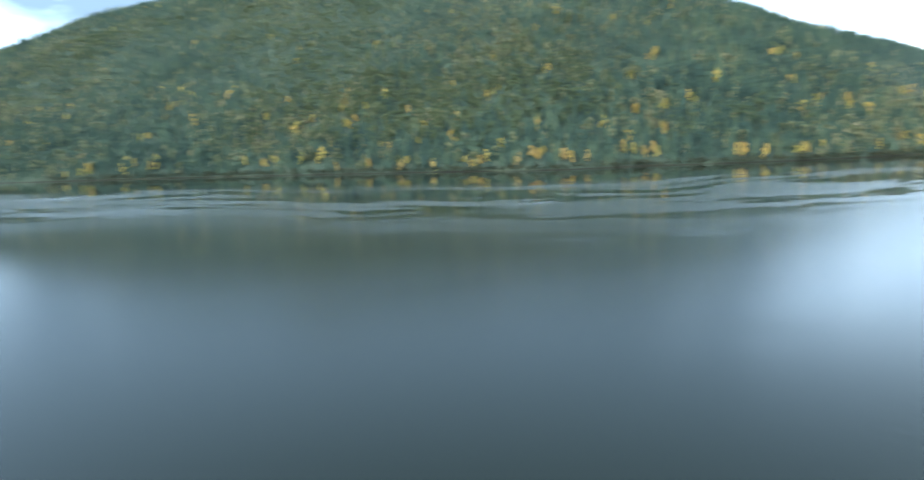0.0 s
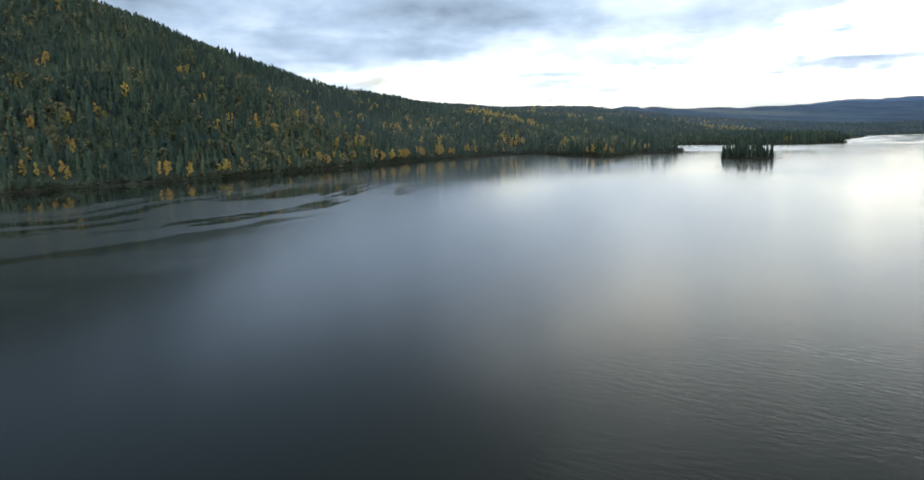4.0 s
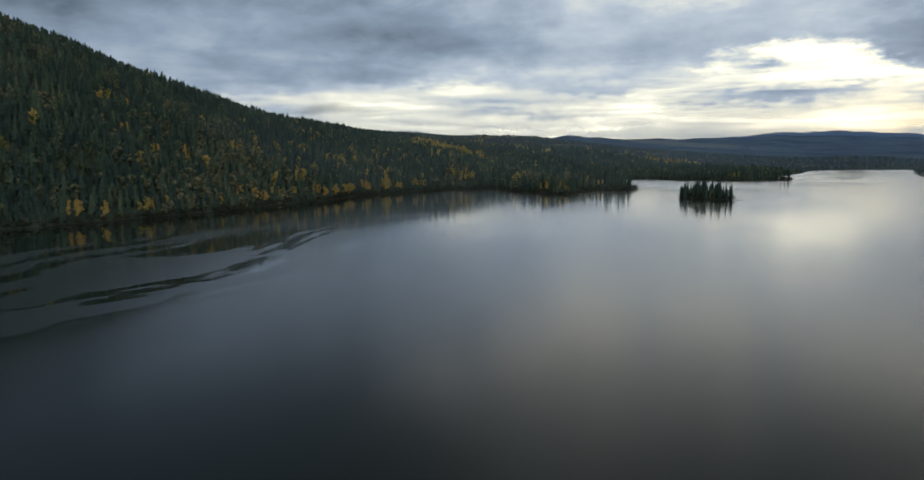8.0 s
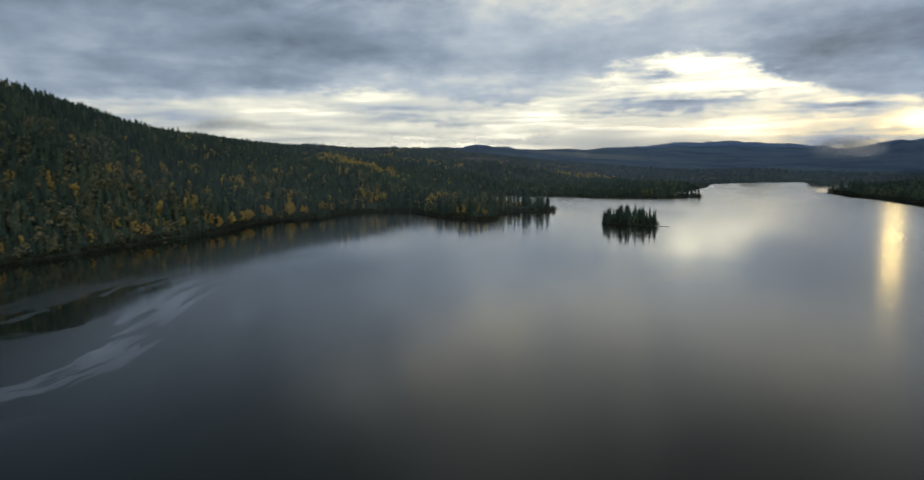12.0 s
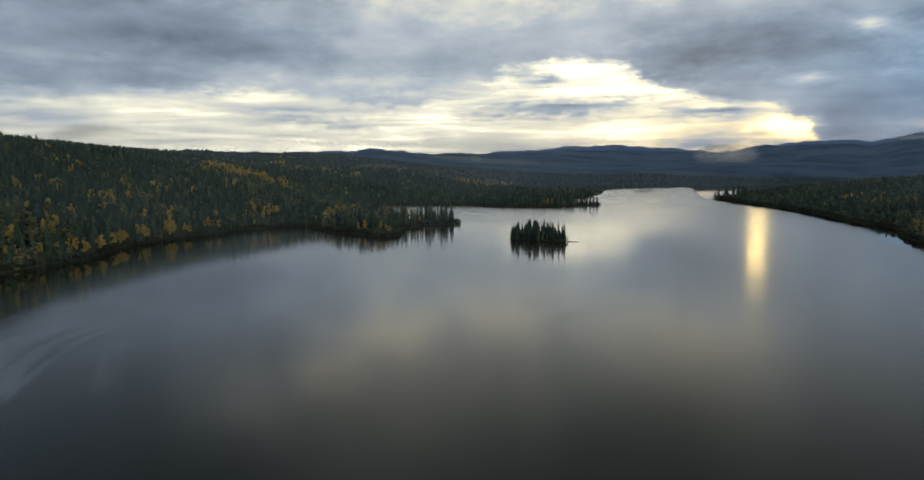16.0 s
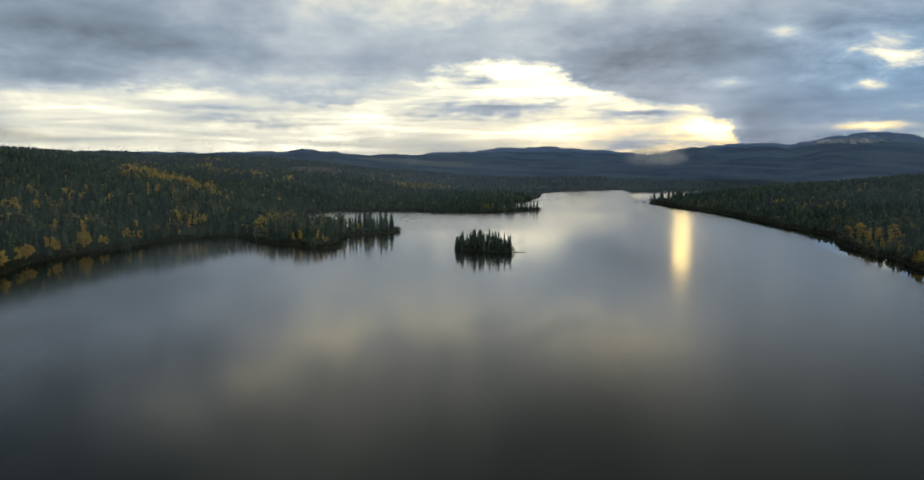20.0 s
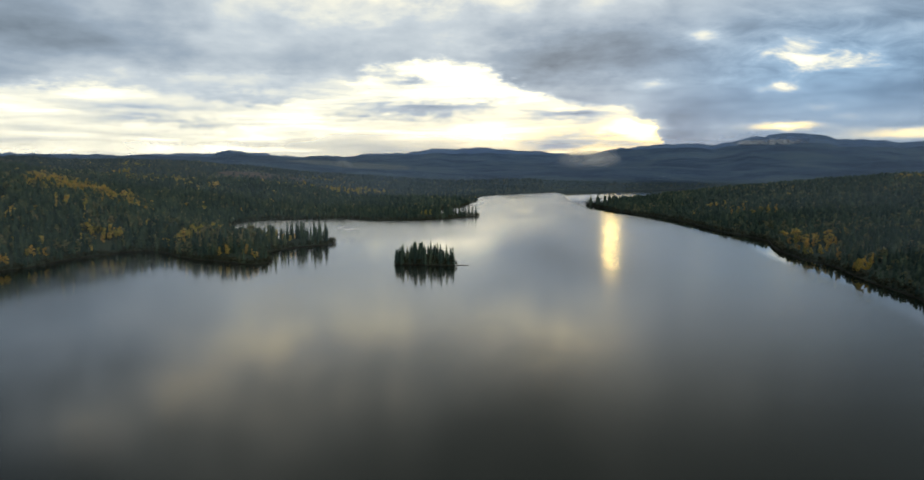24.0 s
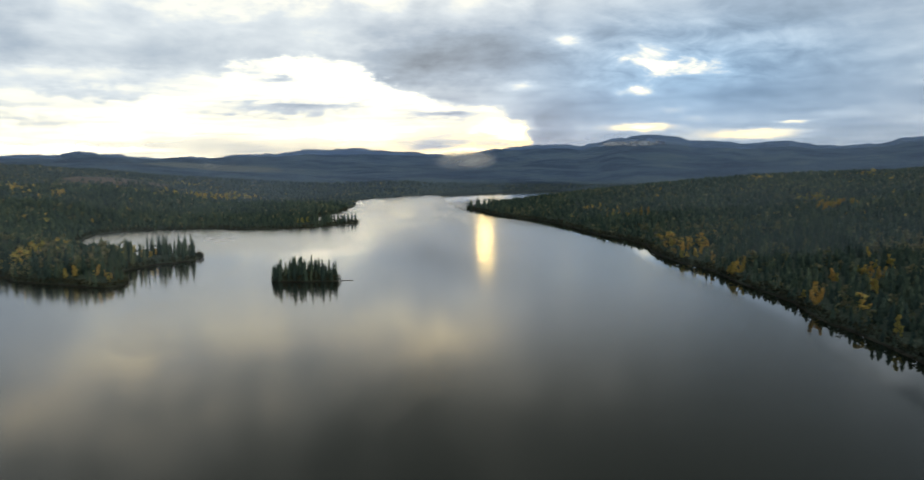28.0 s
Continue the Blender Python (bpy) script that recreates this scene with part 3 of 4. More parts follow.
def mesh_object(name, verts, faces, mat, smooth=True, parent=None):
    me = bpy.data.meshes.new(name)
    verts, faces = np.asarray(verts, np.float32), np.asarray(faces, np.int32)
    k = faces.shape[1]
    me.vertices.add(len(verts))
    me.vertices.foreach_set("co", verts.ravel())
    me.loops.add(faces.size)
    me.loops.foreach_set("vertex_index", faces.ravel())
    me.polygons.add(len(faces))
    me.polygons.foreach_set("loop_start", np.arange(0, faces.size, k, dtype=np.int32))
    me.polygons.foreach_set("use_smooth", np.full(len(faces), smooth))
    me.update(calc_edges=True)
    me.materials.append(mat)
    ob = new(name, me)
    if parent:
        ob.parent = parent
    return ob


def build_ground():
    az = np.radians(np.r_[np.linspace(-180, -141, 24), np.linspace(-140, 55, 520), np.linspace(57, 178, 50)])
    r = np.r_[np.linspace(0.5, 150, 16), np.geomspace(156, 1700, 200), np.geomspace(1725, 4800, 70)]
    a, rr = np.meshgrid(az, r, indexing="ij")
    x, y = rr * np.sin(a), 50 + rr * np.cos(a)
    z = land_height(x, y)
    na, nr = len(az), len(r)
    i, j = np.meshgrid(np.arange(na), np.arange(nr - 1), indexing="ij")
    i2 = (i + 1) % na
    faces = np.stack([i * nr + j, i * nr + j + 1, i2 * nr + j + 1, i2 * nr + j], -1).reshape(-1, 4)
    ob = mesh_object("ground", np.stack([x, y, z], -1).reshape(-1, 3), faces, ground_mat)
    tagged(ob, "dark forested hills and low wooded shores round the lake", "ground", kind="structure")


def build_water():
    bm = bmesh.new()
    bmesh.ops.create_grid(bm, x_segments=40, y_segments=60, size=1.0)
    for v in bm.verts:
        v.co = Vector((v.co.x * 1100 - 50, v.co.y * 1650 + 150, 0.0))
    me = bpy.data.meshes.new("water")
    bm.to_mesh(me)
    me.materials.append(water_mat)
    tagged(new("water", me), "calm grey lake water with faint wind streaks", "lake", kind="structure")


build_ground()
build_water()

# ---------------------------------------------------------------- trees
rng = np.random.default_rng(4)


def spruce_shape(seed, tiers, sides, slim=0.13):
    """A crown one metre high: drooping tiers of ragged boughs, every other one longer."""
    g = np.random.default_rng(seed)
    rings, verts, faces = [], [], []
    lean = g.normal(0, 0.012, 2)
    for k in range(tiers):
        f = k / tiers
        z = 0.05 + 0.95 * f ** 0.92
        z2 = 0.05 + 0.95 * ((k + 0.8) / tiers) ** 0.92
        wide = slim * (1 - f) ** 0.75 * (0.75 if k == 0 else 1) * g.uniform(0.75, 1.2) + 0.006
        rings.append((z - 0.02, wide, 1))
        rings.append((z2, wide * 0.42, 0))
    for z, wide, outer in rings:
        odd = g.integers(2)
        for s in range(sides):
            a = 6.2832 * (s + g.uniform(-0.3, 0.3)) / sides
            reach = (1.25 if (s + odd) % 2 else 0.72) * g.uniform(0.8, 1.2) if outer else g.uniform(0.85, 1.15)
            q = wide * reach
            drop = 0.35 * q * outer
            verts.append((q * math.cos(a) + lean[0] * z, q * math.sin(a) + lean[1] * z, z - drop + g.uniform(-0.008, 0.008)))
    n = len(rings)
    for k in range(n - 1):
        for s in range(sides):
            a, b = k * sides + s, k * sides + (s + 1) % sides
            faces += [(a, b, b + sides), (a, b + sides, a + sides)]
    verts.append((lean[0], lean[1], 1.0))
    for s in range(sides):
        faces.append(((n - 1) * sides + s, (n - 1) * sides + (s + 1) % sides, n * sides))
    return np.array(verts), np.array(faces)


def leafy_shape(seed, clumps, wide=0.27, low=0.18, size=1.0):
    """A broadleaf crown one metre high: many small tilted leaf clumps with gaps between."""
    g = np.random.default_rng(seed)
    verts, faces = [], []
    lumps = [(g.uniform(-0.15, 0.15), g.uniform(-0.15, 0.15), z + g.uniform(-0.06, 0.06), g.uniform(0.45, 0.9)) for z in np.linspace(low + 0.10, 0.86, 6)]
    for _ in range(clumps):
        cx, cy, cz, k = lumps[g.integers(6)]
        v = g.normal(size=3)
        v /= np.linalg.norm(v)
        q = g.uniform(0.55, 1.0) * wide * k * (1.15 - 0.75 * max(0, cz - 0.5))
        c = np.array([cx + v[0] * q * 0.8, cy + v[1] * q * 0.8, min(0.99, cz + v[2] * q * 0.75)])
        s = size * g.uniform(0.045, 0.085)
        t1 = g.normal(size=3)
        t1 /= np.linalg.norm(t1)
        t2 = np.cross(t1, g.normal(size=3))
        t2 /= np.linalg.norm(t2)
        i = len(verts)
        t3 = np.cross(t1, t2)
        verts += [tuple(c + s * t1), tuple(c - 0.5 * s * t1 + 0.87 * s * t2), tuple(c - 0.5 * s * t1 - 0.87 * s * t2), tuple(c + 0.7 * s * t3)]
        faces += [(i, i + 1, i + 2), (i, i + 1, i + 3), (i + 1, i + 2, i + 3), (i + 2, i, i + 3)]
    return np.array(verts), np.array(faces)


def stand(name, shapes, spots, heights, widths, mat, label):
    """Many trees as one mesh. spots: rows of x, y, z of the ground."""
    pick = rng.integers(len(shapes), size=len(spots))
    turn = rng.uniform(0, 6.283, len(spots))
    all_v, all_f, base = [], [], 0
    for k, (v, f) in enumerate(shapes):
        mine = np.nonzero(pick == k)[0]
        if not len(mine):
            continue
        c, s = np.cos(turn[mine])[:, None], np.sin(turn[mine])[:, None]
        h, w = heights[mine][:, None], (heights[mine] * widths[mine])[:, None]
        px = (v[None, :, 0] * c - v[None, :, 1] * s) * w + spots[mine, 0:1]
        py = (v[None, :, 0] * s + v[None, :, 1] * c) * w + spots[mine, 1:2]
        pz = v[None, :, 2] * h + spots[mine, 2:3] - 0.3
        all_v.append(np.stack([px, py, pz], -1).reshape(-1, 3))
        all_f.append((f[None] + (base + np.arange(len(mine)) * len(v))[:, None, None]).reshape(-1, 3))
        base += len(mine) * len(v)
    ob = mesh_object(name, np.concatenate(all_v), np.concatenate(all_f), mat, smooth=mat is hazed_spruce_mat)
    return tagged(ob, label, "forest", kind="stuff")


def scatter(x0, x1, y0, y1, gap):
    nx, ny = int((x1 - x0) / gap), int((y1 - y0) / gap)
    x, y = np.meshgrid(np.linspace(x0, x1, nx), np.linspace(y0, y1, ny))
    x, y = x.ravel() + rng.uniform(-0.5, 0.5, nx * ny) * gap, y.ravel() + rng.uniform(-0.5, 0.5, nx * ny) * gap
    return x, y


# Stands of aspen and birch in autumn colour: x, y, radius, share of the trees there
HILL_GROVES = (
    (-615, 875, 26, 0.9), (-585, 855, 28, 0.9), (-550, 828, 28, 0.9), (-515, 806, 26, 0.85), (-480, 790, 22, 0.7), (-448, 770, 18, 0.5), (-423, 740, 14, 0.5),
    (-385, 613, 14, 0.8), (-466, 690, 20, 0.4), (-450, 450, 90, 0.07), (-490, 570, 80, 0.06), (-420, 380, 50, 0.08), (-410, 540, 40, 0.08),
    (-311, 641, 15, 0.7), (-309, 605, 13, 0.7),
)
FAR_GROVES = (
    (-643, 1097, 34, 0.5), (-592, 1026, 30, 0.35), (-553, 1046, 34, 0.4), (-488, 998, 24, 0.4), (-467, 1020, 20, 0.6), (-415, 1150, 22, 0.35),
    (-371, 1199, 20, 0.6), (-344, 1241, 22, 0.7), (-308, 1282, 24, 0.9), (-292, 1374, 26, 0.9), (-347, 1291, 22, 0.6), (-757, 1292, 40, 0.4), (-440, 1480, 60, 0.3),
    (224, 590, 16, 0.6), (226, 636, 13, 0.6), (400, 655, 18, 0.6), (425, 724, 12, 0.6), (238, 905, 12, 0.5), (252, 861, 12, 0.5), (507, 957, 20, 0.5), (612, 884, 20, 0.5),
)


WEST_ASPENS = ((-536, -400), (-540, -376), (-525, -340), (-522, -310), (-496, -228), (-496, -206), (-472, -163), (-477, -178), (-453, -147), (-446, -121),
               (-438, -90), (-432, -95), (-418, -45), (-409, -35), (-388, -10), (-396, 8), (-389, 26), (-382, 41), (-392, 72), (-388, 93), (-385, 85), (-371, 149),
               (-366, 167), (-363, 195), (-371, 215), (-367, 256), (-387, 292), (-377, 297), (-378, 324), (-426, 398), (-382, 372), (-413, 436))
HILL_ASPENS = ((-579, -220), (-641, -325), (-559, -148), (-528, -141), (-551, -125), (-527, -85), (-519, -7), (-536, 150), (-506, 119), (-453, 100), (-452, 128), (-530, 271),
               (-516, 281), (-434, 67), (-427, -14), (-457, -50), (-470, -79), (-446, 260), (-440, 282), (-485, 374), (-470, 354), (-599, -203), (-491, 69), (-529, 43),
               (-422, 116), (-454, 154), (-556, -175), (-502, -155), (-473, -106), (-493, -73), (-592, -340), (-518, 259), (-434, 279), (-471, 251), (-554, 540), (-487, 520))
NORTH_ASPENS = ((-395, 425), (-401, 462), (-432, 405), (-416, 388), (-420, 422), (-429, 449), (-399, 431), (-394, 420), (-399, 458), (-402, 498), (-400, 490), (-393, 503),
                (-389, 531), (-374, 608), (-379, 605), (-371, 614), (-394, 611), (-486, 514), (-482, 503), (-380, 342), (-378, 369), (-502, 556))
EAST_ASPENS = ((207, 596), (217, 602), (208, 564), (201, 552), (219, 572), (219, 556), (230, 568), (208, 544), (208, 515), (203, 474), (207, 476), (217, 488), (200, 397),
               (197, 378), (231, 413), (250, 420), (248, 412), (257, 419), (252, 408), (228, 380), (270, 421), (192, 319), (281, 454))
INLAND_ASPENS = ((389, 655), (398, 655), (405, 653), (422, 663), (415, 726), (423, 724), (431, 721), (241, 827), (247, 822), (251, 808), (258, 805), (264, 798))
POINT_ASPENS = ((-299, 609), (-303, 628), (-304, 637), (-299, 599), (-305, 654), (-304, 684), (-240, 550), (-222, 541), (-214, 534), (-210, 532), (-232, 635),
                (-224, 631), (-217, 631), (-215, 638), (-377, 910), (-134, 912), (-127, 908), (-122, 906))


def grove(spots, tall, most):
    """Each spot with up to so many trees close together."""
    out = []
    for x, y in spots:
        for k in range(1 + rng.integers(most)):
            out.append((x + (k > 0) * rng.uniform(-7, 7), y + (k > 0) * rng.uniform(-7, 7), tall * rng.uniform(0.65, 1.2), rng.uniform(0.6, 0.95)))
    return [s for s in out if shore_distance(np.array([s[0]]), np.array([s[1]]))[0] > 1.5]


west_grove, hill_grove, north_grove = grove(WEST_ASPENS, 10.0, 4), grove(HILL_ASPENS, 9.5, 4), grove(NORTH_ASPENS, 10.0, 4)
east_grove, inland_grove, point_grove = grove(EAST_ASPENS, 9.0, 3), grove(INLAND_ASPENS, 8.5, 3), grove(POINT_ASPENS, 9.0, 3)
GLADES = np.array([g[:2] for g in west_grove + hill_grove + north_grove + east_grove + inland_grove + point_grove])


def in_glade(x, y, wide=5.0):
    """Close to an aspen, or just below it towards the lake."""
    out = np.zeros(x.shape, bool)
    for gx, gy in GLADES:
        away = math.hypot(gx - 20, gy)
        k = 5.5 if away > 480 else 3.5
        cx, cy = gx - k * (gx - 20) / away, gy - k * gy / away
        out |= (x - cx) ** 2 + (y - cy) ** 2 < (wide * (1.3 if away > 480 else 1.0)) ** 2
    return out


def gold_share(x, y):
    share = 0.006 * (bumps(x, y, 90, 33, 2) > 0.1) + 0.045 * np.clip(bumps(x, y, 48, 35, 3) * 3 - 0.55, 0, 1) * np.where(x < -200, np.interp(land_height(x, y), (20, 90), (1.0, 0.25)) * np.where(y > 850, 0.35, 1.0), 0.22)
    for gx, gy, gr, amount in HILL_GROVES + FAR_GROVES:
        share = np.maximum(share, amount * np.exp(-((x - gx) ** 2 + (y - gy) ** 2) / gr ** 2))
    return share


def in_view(x, y):
    az = np.degrees(np.arctan2(x - 40, y + 40))
    return (az > -138) & (az < 60)


def from_path(x, y):
    return np.minimum.reduce([np.hypot(x - a, y - b) for a, b in ((101, -97), (60, -85), (20, -28), (-23, 60))])


def on_far_point(x, y):
    return (x > -140) & (x < -50) & (y > 880) & (y < 962)


def on_east_point(x, y):
    return (x > 98) & (x < 150) & (y > 1050) & (y < 1165)


def stands_apart(x, y):
    """The island and the ends of the points, where trees stand one by one."""
    return ((x > -115) & (x < -45) & (y > 505) & (y < 545)) | ((x > -236) & (x < -175) & (y > 500) & (y < 690)) | on_far_point(x, y) | on_east_point(x, y)


def woods(name, zone, gap, shapes, tall, near, far, label):
    x, y = scatter(*zone, gap)
    reach = from_path(x, y)
    ok = in_view(x, y) & ~stands_apart(x, y) & (reach >= near) & (reach < far)
    x, y = x[ok], y[ok]
    d = shore_distance(x, y)
    over_the_top = (x < -200) & (d > 1.25 * np.interp(y, RIDGE_Y, RIDGE_D)) & (y < 600)
    felled = ((x + 490) / 80) ** 2 + ((y - 1310) / 115) ** 2 + 0.6 * bumps(x, y, 40, 51, 2) < 1
    ok = (d > 1.6) & ~over_the_top & ~in_glade(x, y) & (~felled | (rng.uniform(size=len(x)) < 0.05))
    x, y, d = x[ok], y[ok], d[ok]
    spots = np.stack([x, y, land_height(x, y, d)], -1)
    draw = rng.uniform(size=len(x))
    share = gold_share(x, y)
    gold = draw < share
    pale = ~gold & (draw > 0.94 - 0.30 * np.clip(bumps(x, y, 110, 37, 3) * 2.5, 0, 1))
    # dull green birch woods in patches over the big hill
    patch = np.clip(bumps(x, y, 170, 39, 3) * 2.2 + 0.35, 0, 1) * np.clip((260 - y) / 120, 0, 1) * (x < -380) * np.clip((spots[:, 2] - 12) / 25, 0, 1)
    birch = ~gold & ~pale & (rng.uniform(size=len(x)) < 0.8 * patch)
    stature = (1 + 0.22 * bumps(x, y, 45, 41, 2)) * np.where(d < 12, np.where(x > 60, 0.65, 0.8), 1.0) * np.where(x > 60, 0.64, 1.0) * (1 - 0.35 * np.clip(spots[:, 2] / 200, 0, 1))
    stature = stature * np.where((x > -230) & (x < -50) & (y > 875) & (y < 1000), 0.75, 1.0)
    h = np.clip(rng.normal(tall, tall * 0.22, len(x)), tall * 0.45, tall * 1.5) * stature
    w = rng.uniform(0.8, 1.3, len(x)) * np.where(x > 60, 1.4, 1.15)
    h = np.where(gold & (share > 0.35), (1.9 if near > 1000 else 1.2) * h, h)
    dark = ~gold & ~pale & ~birch
    stand(name, shapes, spots[dark], h[dark], w[dark], hazed_spruce_mat if near > 1000 else spruce_mat, label)
    for some, mat, tree, words in ((gold, gold_stand_mat, "aspen", "yellow and orange autumn aspens among dark spruces"), (pale, pale_stand_mat, "fading_birch", "pale fading birches among dark spruces"),
                                   (birch, birch_stand_mat, "green_birch", "dull green birch wood on the hillside")):
        if some.any():
            stand(name.replace("spruce", tree), leafy_far if near < 600 else leafy_dots, spots[some], (0.95 if some is gold else 0.88) * h[some], 0.85 * w[some], mat, words)


near_spruce = [spruce_shape(100 + i, 5, 6, 0.155) for i in range(10)]
mid_spruce = [spruce_shape(150 + i, 2, 6, 0.27) for i in range(10)]
ridge_spruce = [spruce_shape(170 + i, 3, 6, 0.175) for i in range(10)]
far_spruce = [spruce_shape(200 + i, 1, 5, 0.46) for i in range(8)]
leafy_far = [leafy_shape(300 + i, 20, 0.26, size=2.0) for i in range(8)]
leafy_dots = [leafy_shape(340 + i, 8, 0.28, size=3.0) for i in range(6)]

woods("hillside_spruce_forest", (-1000, 40, -620, 1190), 5.2, near_spruce, 12.5, 0, 620, "dense dark spruce forest covering the hillside above the lake")
woods("ridge_spruce_forest", (-1150, -200, -800, 620), 5.5, ridge_spruce, 10.5, 620, 1150, "dense dark spruce forest up to the crest of the hill")
woods("upper_spruce_forest", (-1150, 90, 620, 1250), 5.5, mid_spruce, 9.0, 620, 1150, "dense dark spruce forest on the upper hillside and far shore")
woods("lakeside_spruce_forest", (90, 760, 180, 700), 5.1, near_spruce, 12.5, 0, 620, "dense dark spruce forest on low ground beside the lake")
woods("lowland_spruce_forest", (90, 1150, 250, 1250), 5.5, mid_spruce, 9.5, 620, 1150, "dense dark spruce forest on low rolling ground")
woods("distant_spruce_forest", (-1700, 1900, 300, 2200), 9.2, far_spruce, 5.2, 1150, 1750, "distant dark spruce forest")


def shore_shrubs():
    """Low willows and alders that hang over the water's edge."""
    shapes = [leafy_shape(400 + i, 10, 0.5, 0.05, 2.6) for i in range(8)]
    x, y = scatter(-560, 260, -420, 1190, 2.3)
    on_island = signed(ISLAND_LINE, x, y) > -3
    ok = in_view(x, y) & ((np.abs(signed(LAKE_LINE, x, y)) < 12) | on_island)
    x, y, on_island = x[ok], y[ok], on_island[ok]
    d = shore_distance(x, y)
    ok = (d > 0.4) & ((d < 4.5) | on_island)
    x, y, d = x[ok], y[ok], d[ok]
    h = rng.uniform(1.8, 4.8, len(x))
    stand("shore_shrubs", shapes, np.stack([x, y, land_height(x, y, d)], -1), h, rng.uniform(0.9, 1.5, len(x)), shrub_mat, "dark olive willow scrub along the water")


shore_shrubs()


def single_tree(kind, seed):
    """One tree with a trunk and a crown, one metre high, to be copied."""
    root = new(kind)
    if kind == "spruce_tree":
        v, f = spruce_shape(seed, 11, 10, 0.125 + 0.008 * (seed % 9))
        crown = mesh_object("crown", v, f, spruce_one_mat, smooth=False, parent=root)
        top, girth = 0.9, 0.013
    else:
        v, f = leafy_shape(seed, 190, 0.19)
        crown = mesh_object("crown", v, f, gold_mat, smooth=False, parent=root)
        top, girth = 0.75, 0.014
    bm = bmesh.new()
    bmesh.ops.create_cone(bm, cap_ends=True, segments=7, radius1=girth, radius2=girth * 0.25, depth=top + 0.03)
    bmesh.ops.translate(bm, verts=bm.verts, vec=(0, 0, top / 2 - 0.015))
    if kind != "spruce_tree":
        for k in range(4):
            limb = bmesh.ops.create_cone(bm, segments=5, radius1=girth * 0.5, radius2=girth * 0.15, depth=0.3)["verts"]
            bmesh.ops.translate(bm, verts=limb, vec=(0, 0, 0.15))
            bmesh.ops.rotate(bm, verts=limb, matrix=Matrix.Rotation(1.57 * k + seed, 3, "Z") @ Matrix.Rotation(0.7, 3, "Y"))
            bmesh.ops.translate(bm, verts=limb, vec=(0, 0, 0.32 + 0.09 * k))
    me = bpy.data.meshes.new("trunk")
    bm.to_mesh(me)
    me.materials.append(bark_mat)
    new("trunk", me).parent = root
    return root


def plant(models, spots, label, group):
    for x, y, h, w in spots:
        z = float(land_height(np.array([x]), np.array([y]))[0])
        m = Matrix.Translation((x, y, z - 0.1)) @ Matrix.Rotation(rng.uniform(0, 6.28), 4, "Z") @ Matrix.Diagonal((h * w, h * w, h, 1))
        tree = copy_thing(models[rng.integers(len(models))], m)
        tagged(tree, label, "tree", group)


spruce_models = [single_tree("spruce_tree", 500 + i) for i in range(9)]
aspen_models = [single_tree("aspen_tree", 600 + i) for i in range(5)]


def spread(line, count, inset, gap, tall, seed, box=None, slim=1.0):
    """Spots inside a closed line, no nearer to one another than gap."""
    g = np.random.default_rng(seed)
    p = np.array(line)
    lo, hi = (p.min(0), p.max(0)) if box is None else (np.array(box[:2]), np.array(box[2:]))
    out = []
    for _ in range(count * 60):
        x, y = g.uniform(lo, hi)
        if len(out) < count and shore_distance(np.array([x]), np.array([y]))[0] > inset and all((x - a) ** 2 + (y - b) ** 2 > gap * gap for a, b, *_ in out):
            out.append((x, y, tall * g.uniform(0.4, 1.1), slim * g.uniform(0.85, 1.25)))
    return out


plant(spruce_models, spread(ISLAND, 60, 1.2, 2.4, 14.5, 7, slim=0.8), "dark green spruce on the small wooded island", "spruces on the island")
tip = [(t[0], t[1], t[2] * (0.55 if t[1] < 605 else 1.0), t[3] * (1.3 if t[1] < 605 else 1.0)) for t in spread(None, 92, 1.5, 3.6, 18.5, 8, (-236, 515, -180, 690), 0.62) if not in_glade(np.array([t[0]]), np.array([t[1]]), 4.0)[0]]
plant(spruce_models, tip, "dark green spruce on the low wooded peninsula", "spruces on the peninsula")
far_point = [t for t in spread(None, 90, 1.2, 3.6, 14.0, 12, (-140, 882, -52, 960), 0.8) if not in_glade(np.array([t[0]]), np.array([t[1]]), 4.0)[0]]
plant(spruce_models, far_point, "dark green spruce on the far wooded point", "spruces on the far point")
plant(spruce_models, spread(None, 46, 1.0, 4.0, 14.0, 14, (98, 1050, 150, 1165), 1.0), "dark spruce on the low point across the lake", "spruces on the low point")
plant(aspen_models, west_grove, "yellow autumn aspen at the foot of the hill beside the water", "aspens along the west shore")
plant(aspen_models, hill_grove, "yellow autumn aspen among dark spruces on the hillside", "aspens on the hillside")
plant(aspen_models, north_grove, "yellow and orange autumn aspen on the wooded lake shore", "aspens along the west shore")
plant(aspen_models, east_grove, "golden autumn aspen near the low shore", "aspens along the east shore")
plant(aspen_models, inland_grove, "golden autumn aspen in the low forest", "aspens inland")
plant(aspen_models, point_grove, "orange autumn aspen on the low wooded peninsula", "aspens on the peninsula")



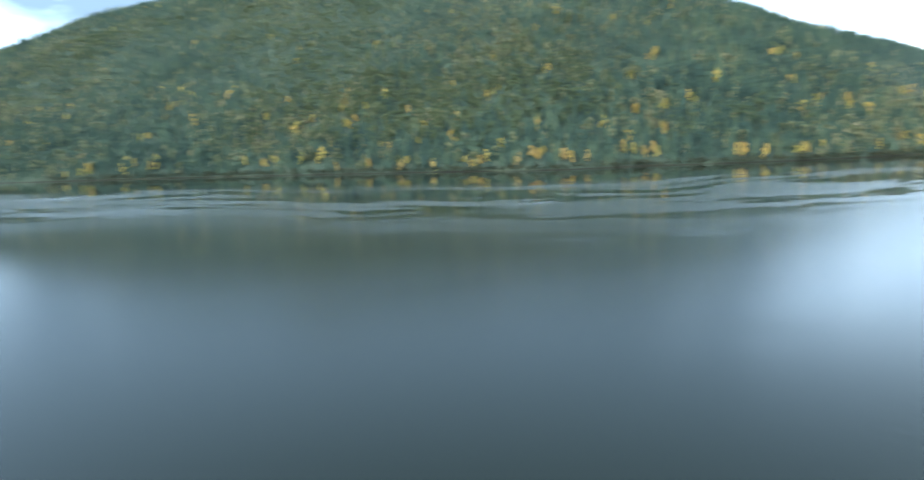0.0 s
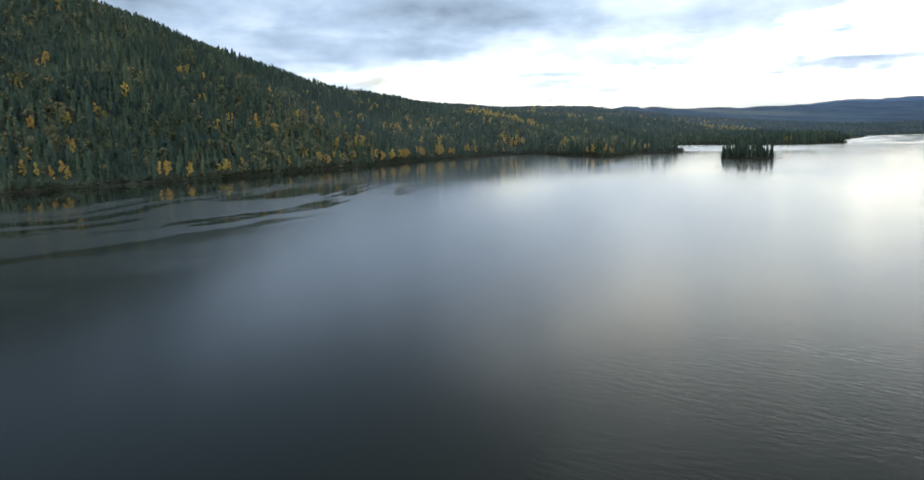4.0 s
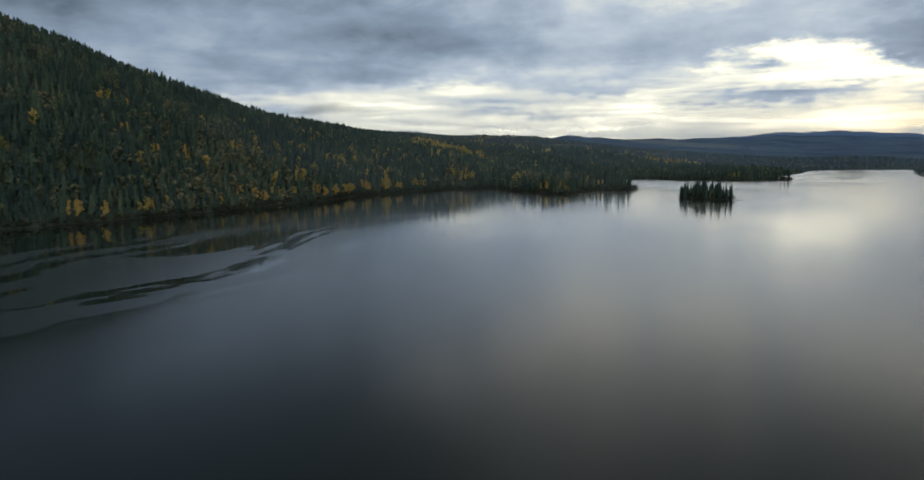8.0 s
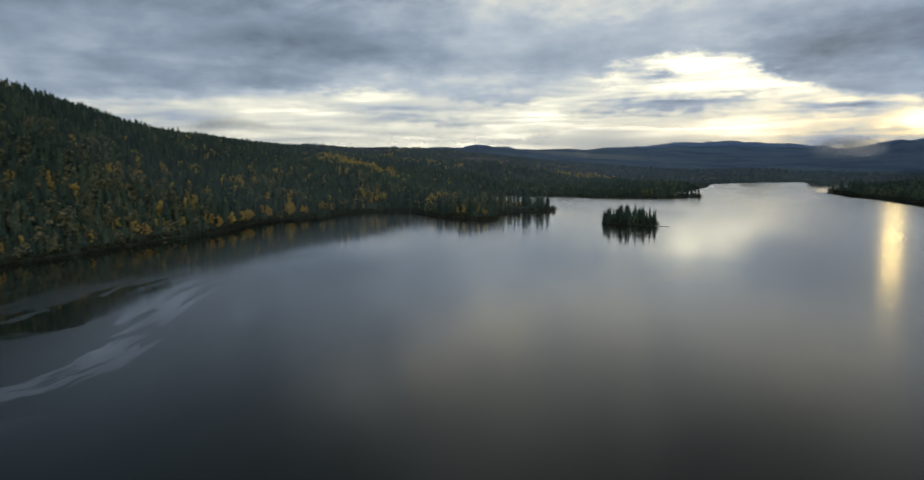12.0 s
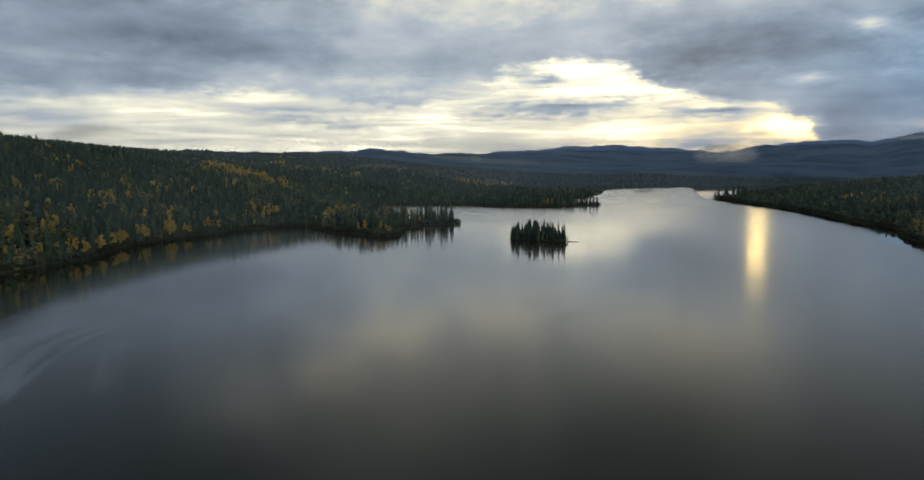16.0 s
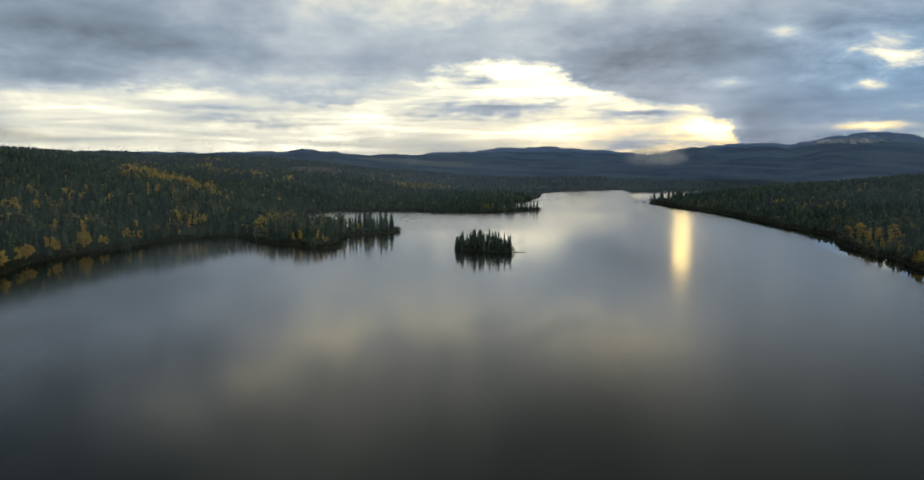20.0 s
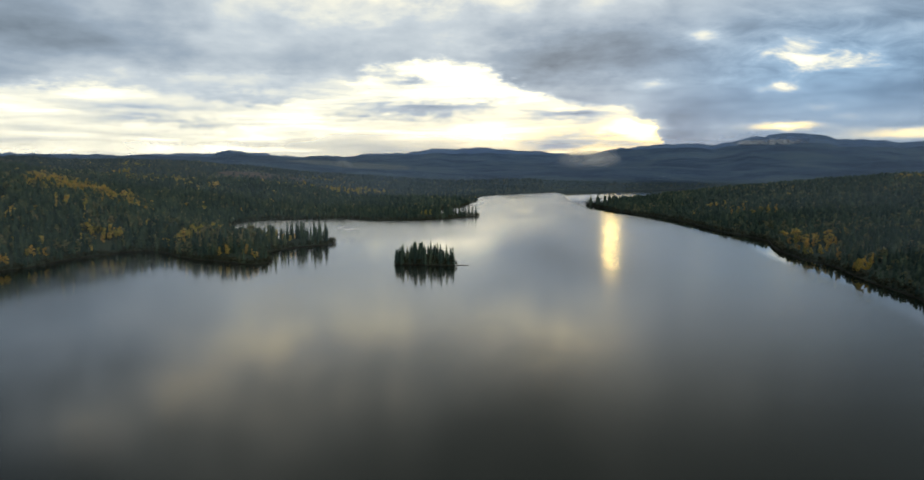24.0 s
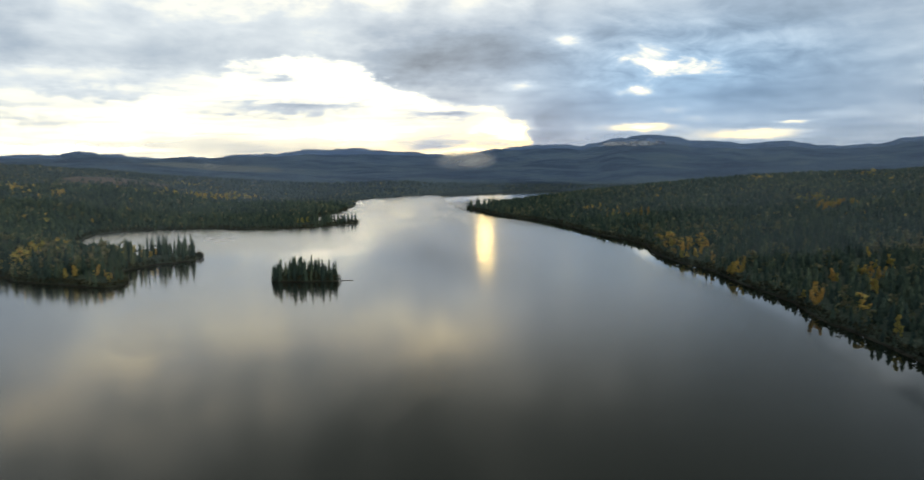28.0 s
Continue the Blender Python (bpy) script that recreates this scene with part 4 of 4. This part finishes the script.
def fallen_log(x0, y0, x1, y1, thick):
    """A drifted trunk that lies half in the water, with broken branch stubs."""
    bm = bmesh.new()
    long = math.hypot(x1 - x0, y1 - y0)
    bmesh.ops.create_cone(bm, cap_ends=True, segments=9, radius1=thick, radius2=thick * 0.45, depth=long)
    for k in range(4):
        stub = bmesh.ops.create_cone(bm, cap_ends=True, segments=5, radius1=thick * 0.3, radius2=thick * 0.12, depth=thick * 3)["verts"]
        bmesh.ops.rotate(bm, verts=stub, matrix=Matrix.Rotation(1.3, 3, "Y"))
        bmesh.ops.rotate(bm, verts=stub, matrix=Matrix.Rotation(2.1 * k, 3, "Z"))
        bmesh.ops.translate(bm, verts=stub, vec=(0, 0, long * (0.25 * k - 0.4)))
    me = bpy.data.meshes.new("fallen_log")
    bm.to_mesh(me)
    me.materials.append(bark_mat)
    ob = new("fallen_log", me)
    ob.matrix_world = Matrix.Translation(((x0 + x1) / 2, (y0 + y1) / 2, 0.12)) @ Vector((x1 - x0, y1 - y0, 0)).to_track_quat("Z", "Y").to_matrix().to_4x4()
    tagged(ob, "dark fallen trunk lying in the water off the island", "log")


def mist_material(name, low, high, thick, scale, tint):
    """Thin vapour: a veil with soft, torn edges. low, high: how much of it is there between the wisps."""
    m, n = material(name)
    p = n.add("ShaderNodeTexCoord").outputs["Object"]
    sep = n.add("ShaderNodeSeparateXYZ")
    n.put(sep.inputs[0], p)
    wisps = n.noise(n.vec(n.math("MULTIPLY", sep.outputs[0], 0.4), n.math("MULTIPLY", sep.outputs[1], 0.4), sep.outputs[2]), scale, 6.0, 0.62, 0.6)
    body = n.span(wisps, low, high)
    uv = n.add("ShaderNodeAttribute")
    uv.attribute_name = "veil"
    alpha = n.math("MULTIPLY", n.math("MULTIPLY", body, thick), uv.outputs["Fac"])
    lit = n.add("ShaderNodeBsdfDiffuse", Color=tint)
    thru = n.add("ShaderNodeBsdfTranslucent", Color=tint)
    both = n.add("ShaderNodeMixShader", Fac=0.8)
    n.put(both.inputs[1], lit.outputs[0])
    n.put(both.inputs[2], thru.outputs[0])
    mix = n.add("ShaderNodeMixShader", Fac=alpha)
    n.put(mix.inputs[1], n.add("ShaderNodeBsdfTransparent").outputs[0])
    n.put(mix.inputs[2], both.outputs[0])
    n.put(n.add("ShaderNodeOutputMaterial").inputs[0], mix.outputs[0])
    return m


def veil_mesh(name, pieces, mat, label):
    """Sheets of vapour. pieces: grids of points with the density at each."""
    verts, faces, dens = [], [], []
    for grid, density in pieces:
        a, b = grid.shape[:2]
        i, j = np.meshgrid(np.arange(a - 1), np.arange(b - 1), indexing="ij")
        base = sum(len(v) for v in verts)
        faces.append((base + np.stack([i * b + j, (i + 1) * b + j, (i + 1) * b + j + 1, i * b + j + 1], -1)).reshape(-1, 4))
        verts.append(grid.reshape(-1, 3))
        dens.append(density.ravel())
    ob = mesh_object(name, np.concatenate(verts), np.concatenate(faces), mat)
    ob.data.attributes.new("veil", "FLOAT", "POINT").data.foreach_set("value", np.concatenate(dens).astype(np.float32))
    return tagged(ob, label, "mist", kind="stuff")


def mist_bank(x, y, z, wide, tall, deep, mat):
    """A torn bank of low cloud: four sheets, one behind the other."""
    pieces = []
    for k in range(4):
        u, v = np.meshgrid(np.linspace(-1, 1, 25), np.linspace(-1, 1, 13), indexing="ij")
        f = (k - 1.5) / 2
        bend = 0.25 * np.sin(3 * u + k)
        grid = np.stack([x + wide * u + 0 * v, y + deep * (f + 0.3 * u * u), z + tall * (v + bend)], -1)
        pieces.append((grid, np.clip(1 - u * u - v * v, 0, 1) ** 1.2))
    veil_mesh("mist_bank", pieces, mat, "white torn bank of low mist over the forest")


# An upright curved sheet added to imitate haze, its blue put into the tint
def haze_sheet(r, az0, az1, tall, mat):
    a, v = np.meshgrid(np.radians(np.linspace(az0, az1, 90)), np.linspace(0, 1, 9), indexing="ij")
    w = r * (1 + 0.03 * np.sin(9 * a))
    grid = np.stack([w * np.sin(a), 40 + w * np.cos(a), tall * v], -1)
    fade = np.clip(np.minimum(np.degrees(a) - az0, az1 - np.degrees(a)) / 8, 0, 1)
    veil_mesh("haze_sheet", [(grid, np.clip(v * 6, 0, 1) * (1 - v) ** 0.8 * fade)], mat, "upright see-through sheet, tinted blue to stand in for valley haze")


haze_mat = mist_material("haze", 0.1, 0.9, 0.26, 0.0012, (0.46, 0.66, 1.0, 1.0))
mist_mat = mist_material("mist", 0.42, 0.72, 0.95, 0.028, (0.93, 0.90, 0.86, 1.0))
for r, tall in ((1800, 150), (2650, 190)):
    haze_sheet(r, -62, 62, tall, haze_mat)
haze_sheet(3450, -62, 62, 400, mist_material("far_haze", 0.0, 0.8, 0.75, 0.0012, (0.40, 0.60, 1.0, 1.0)))
# nearer sheets, added to lift the dark tones of the woods behind
haze_sheet(1000, -62, -4, 130, mist_material("thin_haze", 0.1, 0.9, 0.22, 0.0012, (0.60, 0.74, 0.92, 1.0)))
haze_sheet(1330, -60, 12, 90, mist_material("near_haze", 0.1, 0.9, 0.24, 0.0012, (0.58, 0.74, 0.98, 1.0)))
haze_sheet(560, -64, -10, 120, mist_material("bay_haze", 0.1, 0.9, 0.20, 0.0012, (0.62, 0.74, 0.88, 1.0)))
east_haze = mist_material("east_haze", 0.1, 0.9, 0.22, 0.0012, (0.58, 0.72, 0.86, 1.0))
haze_sheet(520, 19, 62, 110, east_haze)
haze_sheet(800, 12, 62, 120, east_haze)
mist_bank(215, 2080, 73, 100, 29, 50, mist_material("sunlit_mist", 0.30, 0.66, 0.85, 0.014, (0.95, 0.90, 0.84, 1.0)))
mist_bank(-715, 1950, 62, 110, 22, 100, mist_mat)
mist_bank(-530, 2050, 55, 60, 20, 60, mist_mat)
mist_bank(-590, 606, 98, 80, 9, 40, mist_material("ridge_mist", 0.35, 0.75, 0.5, 0.012, (0.95, 0.95, 0.95, 1.0)))
mist_bank(1050, 2880, 128, 170, 14, 90, mist_mat)

fallen_log(-57, 519, -48, 517.5, 0.3)

for model in spruce_models + aspen_models:
    for part in list(model.children):
        bpy.data.objects.remove(part)
    bpy.data.objects.remove(model)
